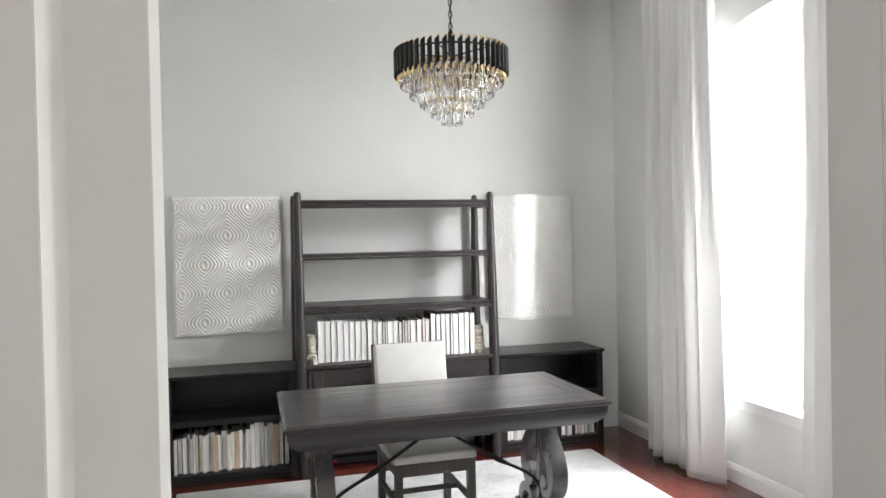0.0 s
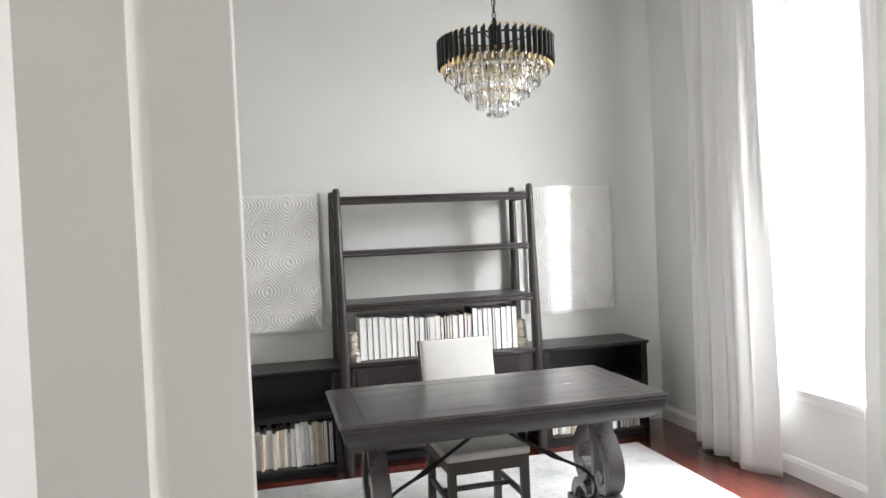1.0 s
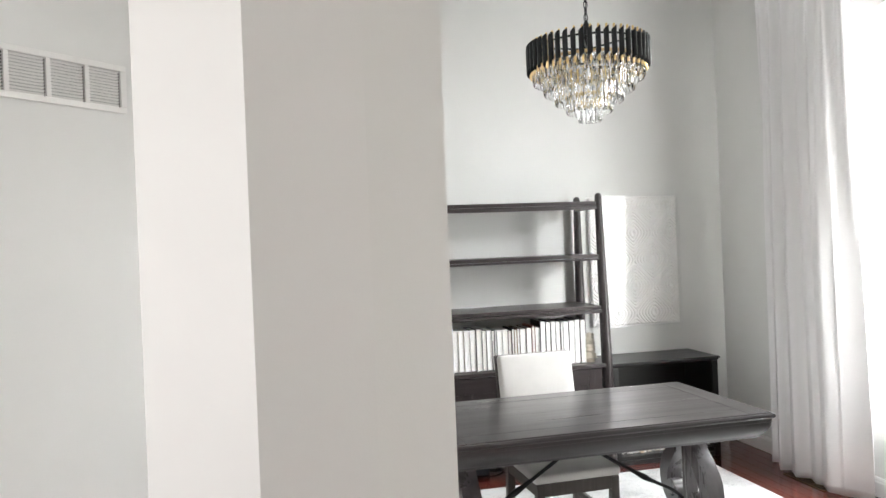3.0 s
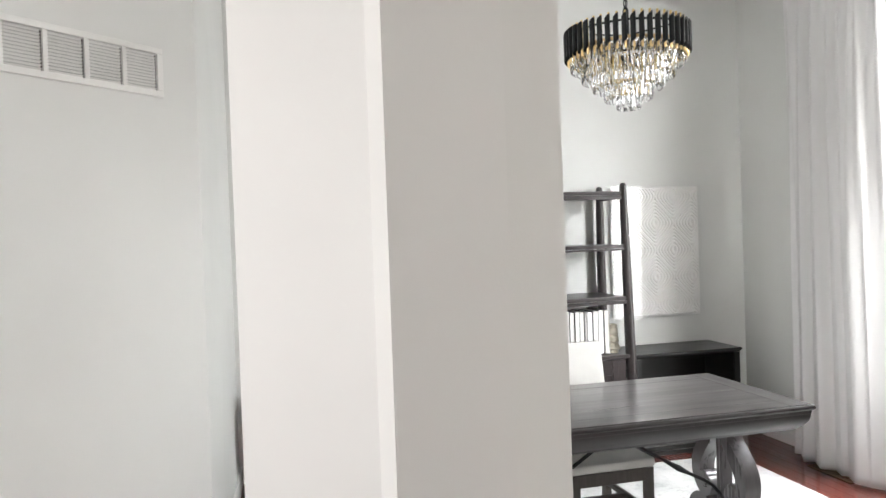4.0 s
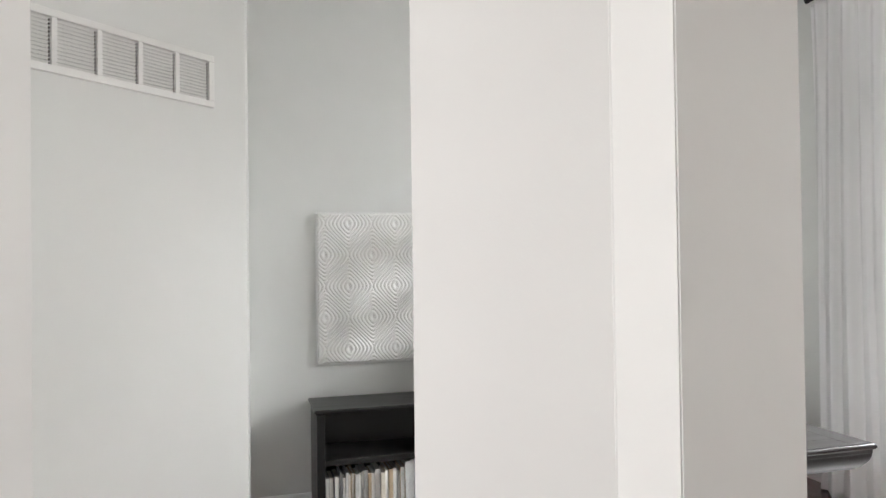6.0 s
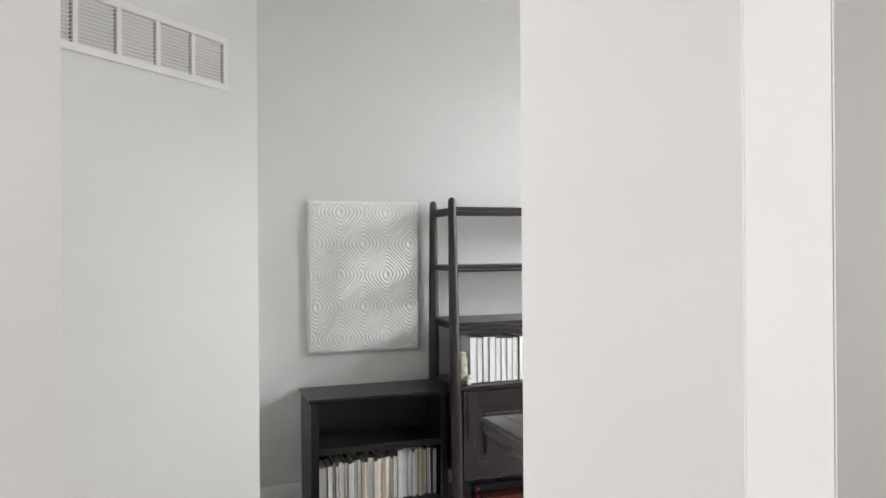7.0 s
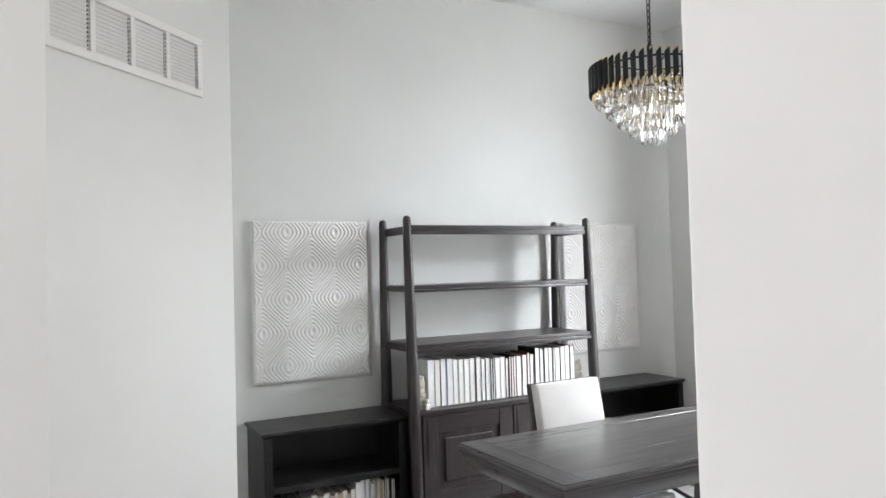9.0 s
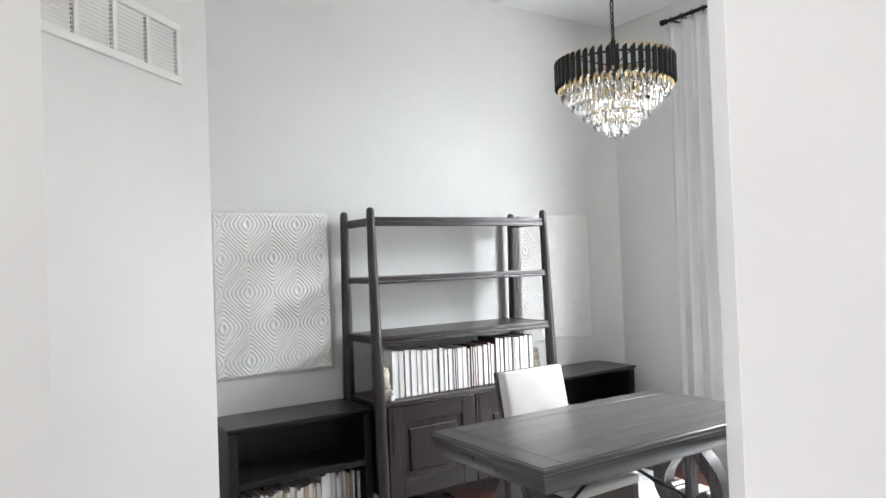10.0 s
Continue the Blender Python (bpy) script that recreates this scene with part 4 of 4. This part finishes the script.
rod = tagged(thing("curtain_rod", (2.665, 2.92, 3.205)), "black iron curtain rod with ball ends and rings", "curtain rod")
bm = bmesh.new()
add_tube(bm, [(0, -1.14, 0), (0, 1.14, 0)], 0.0125, 12)
part("pole", bm, IRON, rod, "", True)
for s in (-1, 1):
    bm = bmesh.new()
    add_lathe(bm, [(0.0126, 1.12), (0.020, 1.125), (0.020, 1.137), (0.012, 1.142), (0.012, 1.150), (0.022, 1.156), (0.022, 1.170), (0.015, 1.176)], 14)
    bm.transform(pose(0, 0, 0, -90 * s, 0, 0))
    part("finial", bm, IRON, rod, "", True)
    bm = bmesh.new()
    add_box(bm, 0.0, 0.132, s * 1.06 - 0.008, s * 1.06 + 0.008, -0.026, -0.014, 0.002)
    add_box(bm, 0.122, 0.134, s * 1.06 - 0.015, s * 1.06 + 0.015, -0.06, 0.03, 0.003)
    part("bracket", bm, IRON, rod)
bm = bmesh.new()
add_tube(bm, [(0.019 * math.cos(2 * math.pi * i / 20), 0, 0.019 * math.sin(2 * math.pi * i / 20)) for i in range(20)], 0.0028, 6, True)
add_tube(bm, [(0, 0, -0.020), (0, 0, -0.040)], 0.002, 6)
ring = mesh_of("ring", bm, IRON, True)
for ys in ((3.320, 4.05), (1.78, 2.60)):
    for i in range(8):
        shared("ring", ring, rod, pose(0, ys[0] + (ys[1] - ys[0]) * (i + 0.5) / 8 - 2.92, 0))


# ---- the return grille ----
def make_grille():
    """Five louvred bays in a stamped white frame, flat on the slanting wall."""
    length, z0, z1 = 0.7475, 2.092, 2.281
    mid = K - U * (0.157 + length / 2)
    g = tagged(thing("return_grille", (mid.x, mid.y, (z0 + z1) / 2), math.degrees(math.atan2(U.y, U.x))), "long white louvred return air grille on the wall", "vent grille")
    w, h = length / 2, (z1 - z0) / 2
    bw, bh, mw = 0.025, 0.024, 0.0175
    bm = bmesh.new()
    for s in (-1, 1):
        add_box(bm, -w, w, -0.012, -0.0005, s * h, s * (h - bh), 0.002)
        add_box(bm, s * w, s * (w - bw), -0.012, -0.0005, -h + bh, h - bh, 0.002)
    bay = (2 * (w - bw) - 4 * mw) / 5
    for i in range(4):
        x = -w + bw + bay * (i + 1) + mw * i
        add_box(bm, x, x + mw, -0.0115, -0.0005, -h + bh, h - bh, 0.0015)
    part("frame", bm, GRILLE, g)
    # a flat black sheet paints in the duct's shade between the blades
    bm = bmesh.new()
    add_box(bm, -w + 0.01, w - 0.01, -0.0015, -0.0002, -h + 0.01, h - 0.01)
    part("backing", bm, DUCT_SHADE, g, "flat black sheet for the shade behind the louvres")
    n = 12
    pitch = 2 * (h - bh) / n
    bm = bmesh.new()
    # each blade leans out at its head; its lower right end is cut short
    add_prism(bm, [(-0.0022, -pitch * 0.46), (-0.0036, -pitch * 0.46), (-0.0075, pitch * 0.02), (-0.0061, pitch * 0.02)], -bay / 2 + 0.001, bay / 2 - 0.007, "x")
    add_prism(bm, [(-0.0061, pitch * 0.02), (-0.0075, pitch * 0.02), (-0.0108, pitch * 0.25), (-0.0094, pitch * 0.29)], -bay / 2 + 0.001, bay / 2 - 0.001, "x")
    slat = mesh_of("slat", bm, GRILLE)
    for i in range(5):
        for k in range(n):
            shared("slat", slat, g, pose(-w + bw + bay * (i + 0.5) + mw * i, 0, -h + bh + pitch * (k + 0.5)))
    bm = bmesh.new()
    for s in (-1, 1):
        add_lathe(bm, [(0.003, 0.0), (0.003, 0.002)], 10, (s * (w - 0.008), 0, 0))
    bm.transform(pose(0, -0.012, 0, 90, 0, 0))
    part("screw", bm, GRILLE, g)
    return g


make_grille()

# ---- small things on the floor ----
bm = bmesh.new()
add_box(bm, -0.46, 2.28, 1.45, 4.172, 0.0002, 0.012, 0.004, 2)
tagged(part("rug", bm, RUG), "large off-white distressed wool rug under the desk", "rug")

reg = tagged(thing("floor_register", (2.640, 3.665, 0.0)), "brass-brown floor register by the curtain hem", "vent grille")
BRONZE = Mat("bronze_register", (0.16, 0.12, 0.07), 0.45, 0.7).m
bm = bmesh.new()
add_box(bm, -0.065, 0.065, -0.17, -0.155, 0.0002, 0.006, 0.001), add_box(bm, -0.065, 0.065, 0.155, 0.17, 0.0002, 0.006, 0.001)
add_box(bm, -0.065, -0.05, -0.155, 0.155, 0.0002, 0.006, 0.001), add_box(bm, 0.05, 0.065, -0.155, 0.155, 0.0002, 0.006, 0.001)
part("frame", bm, BRONZE, reg)
for i in range(12):
    bm = bmesh.new()
    y = -0.143 + 0.026 * i
    add_box(bm, -0.05, 0.05, y - 0.008, y + 0.006, 0.0002, 0.004)
    part("slat", bm, BRONZE, reg)

strip = tagged(thing("power_strip", (0.665, 4.48, 0.0)), "black power strip with a red light under the cupboard", "power strip")
bm = bmesh.new()
add_box(bm, -0.17, 0.17, -0.03, 0.03, 0.0002, 0.045, 0.008, 2)
part("body", bm, cover_material((0.02, 0.025, 0.035)), strip)
bm = bmesh.new()
add_tube(bm, smooth_line([(0.165, 0, 0.02), (0.22, -0.01, 0.015), (0.28, 0.03, 0.006), (0.24, 0.09, 0.006), (0.14, 0.10, 0.006), (0.05, 0.14, 0.006)], 5), 0.005, 6)
part("cable", bm, BLACK, strip, "", True)
bm = bmesh.new()
add_box(bm, -0.150, -0.138, -0.033, -0.0302, 0.018, 0.030)
LED = Mat("red_indicator", (0.8, 0.02, 0.02), 0.3, Emission_Strength=0.25, Emission_Color=(1, 0.02, 0.08, 1)).m
part("indicator", bm, LED, strip, "small red light")

# ---- floor planks, nearest stretch of the office as pieces ----
plank_mesh = {}


def plank(length, wide):
    key = round(length, 2)
    if key not in plank_mesh:
        bm = bmesh.new()
        add_box(bm, -wide / 2 + 0.0004, wide / 2 - 0.0004, 0.0004, key - 0.0004, -0.0155, 0.0, 0.0008)
        plank_mesh[key] = mesh_of("plank", bm, FLOOR)
    return plank_mesh[key]


wide, made = 0.083, 0
rest = bmesh.new()
x = -1.55
pr = random.Random(11)
while x < 2.80:
    y = 1.40 - pr.uniform(0, 0.9)
    while y < 4.70:
        length = round(pr.choice((0.8, 1.0, 1.2, 1.5, 1.8)), 2)
        if y + length > 4.70:
            length = round(4.70 - y, 2)
        if length < 0.03:
            break
        shared("plank", plank(length, wide), floor, pose(x + wide / 2, y, 0))
        y += length
    x += wide
x = -4.60
while x < 2.95:
    y = -3.0
    end = 0.52 if x > -1.56 else 2.34
    while y < end - 0.03:
        length = min(pr.choice((0.8, 1.0, 1.2, 1.5, 1.8)), end - y)
        if length > 0:
            add_box(rest, x + 0.0004, x + wide - 0.0004, y + 0.0004, y + length - 0.0004, -0.0155, 0.0)
        y += length
    x += wide
ob = part("hall_planks", rest, FLOOR, floor)
ob["kind"] = "stuff"
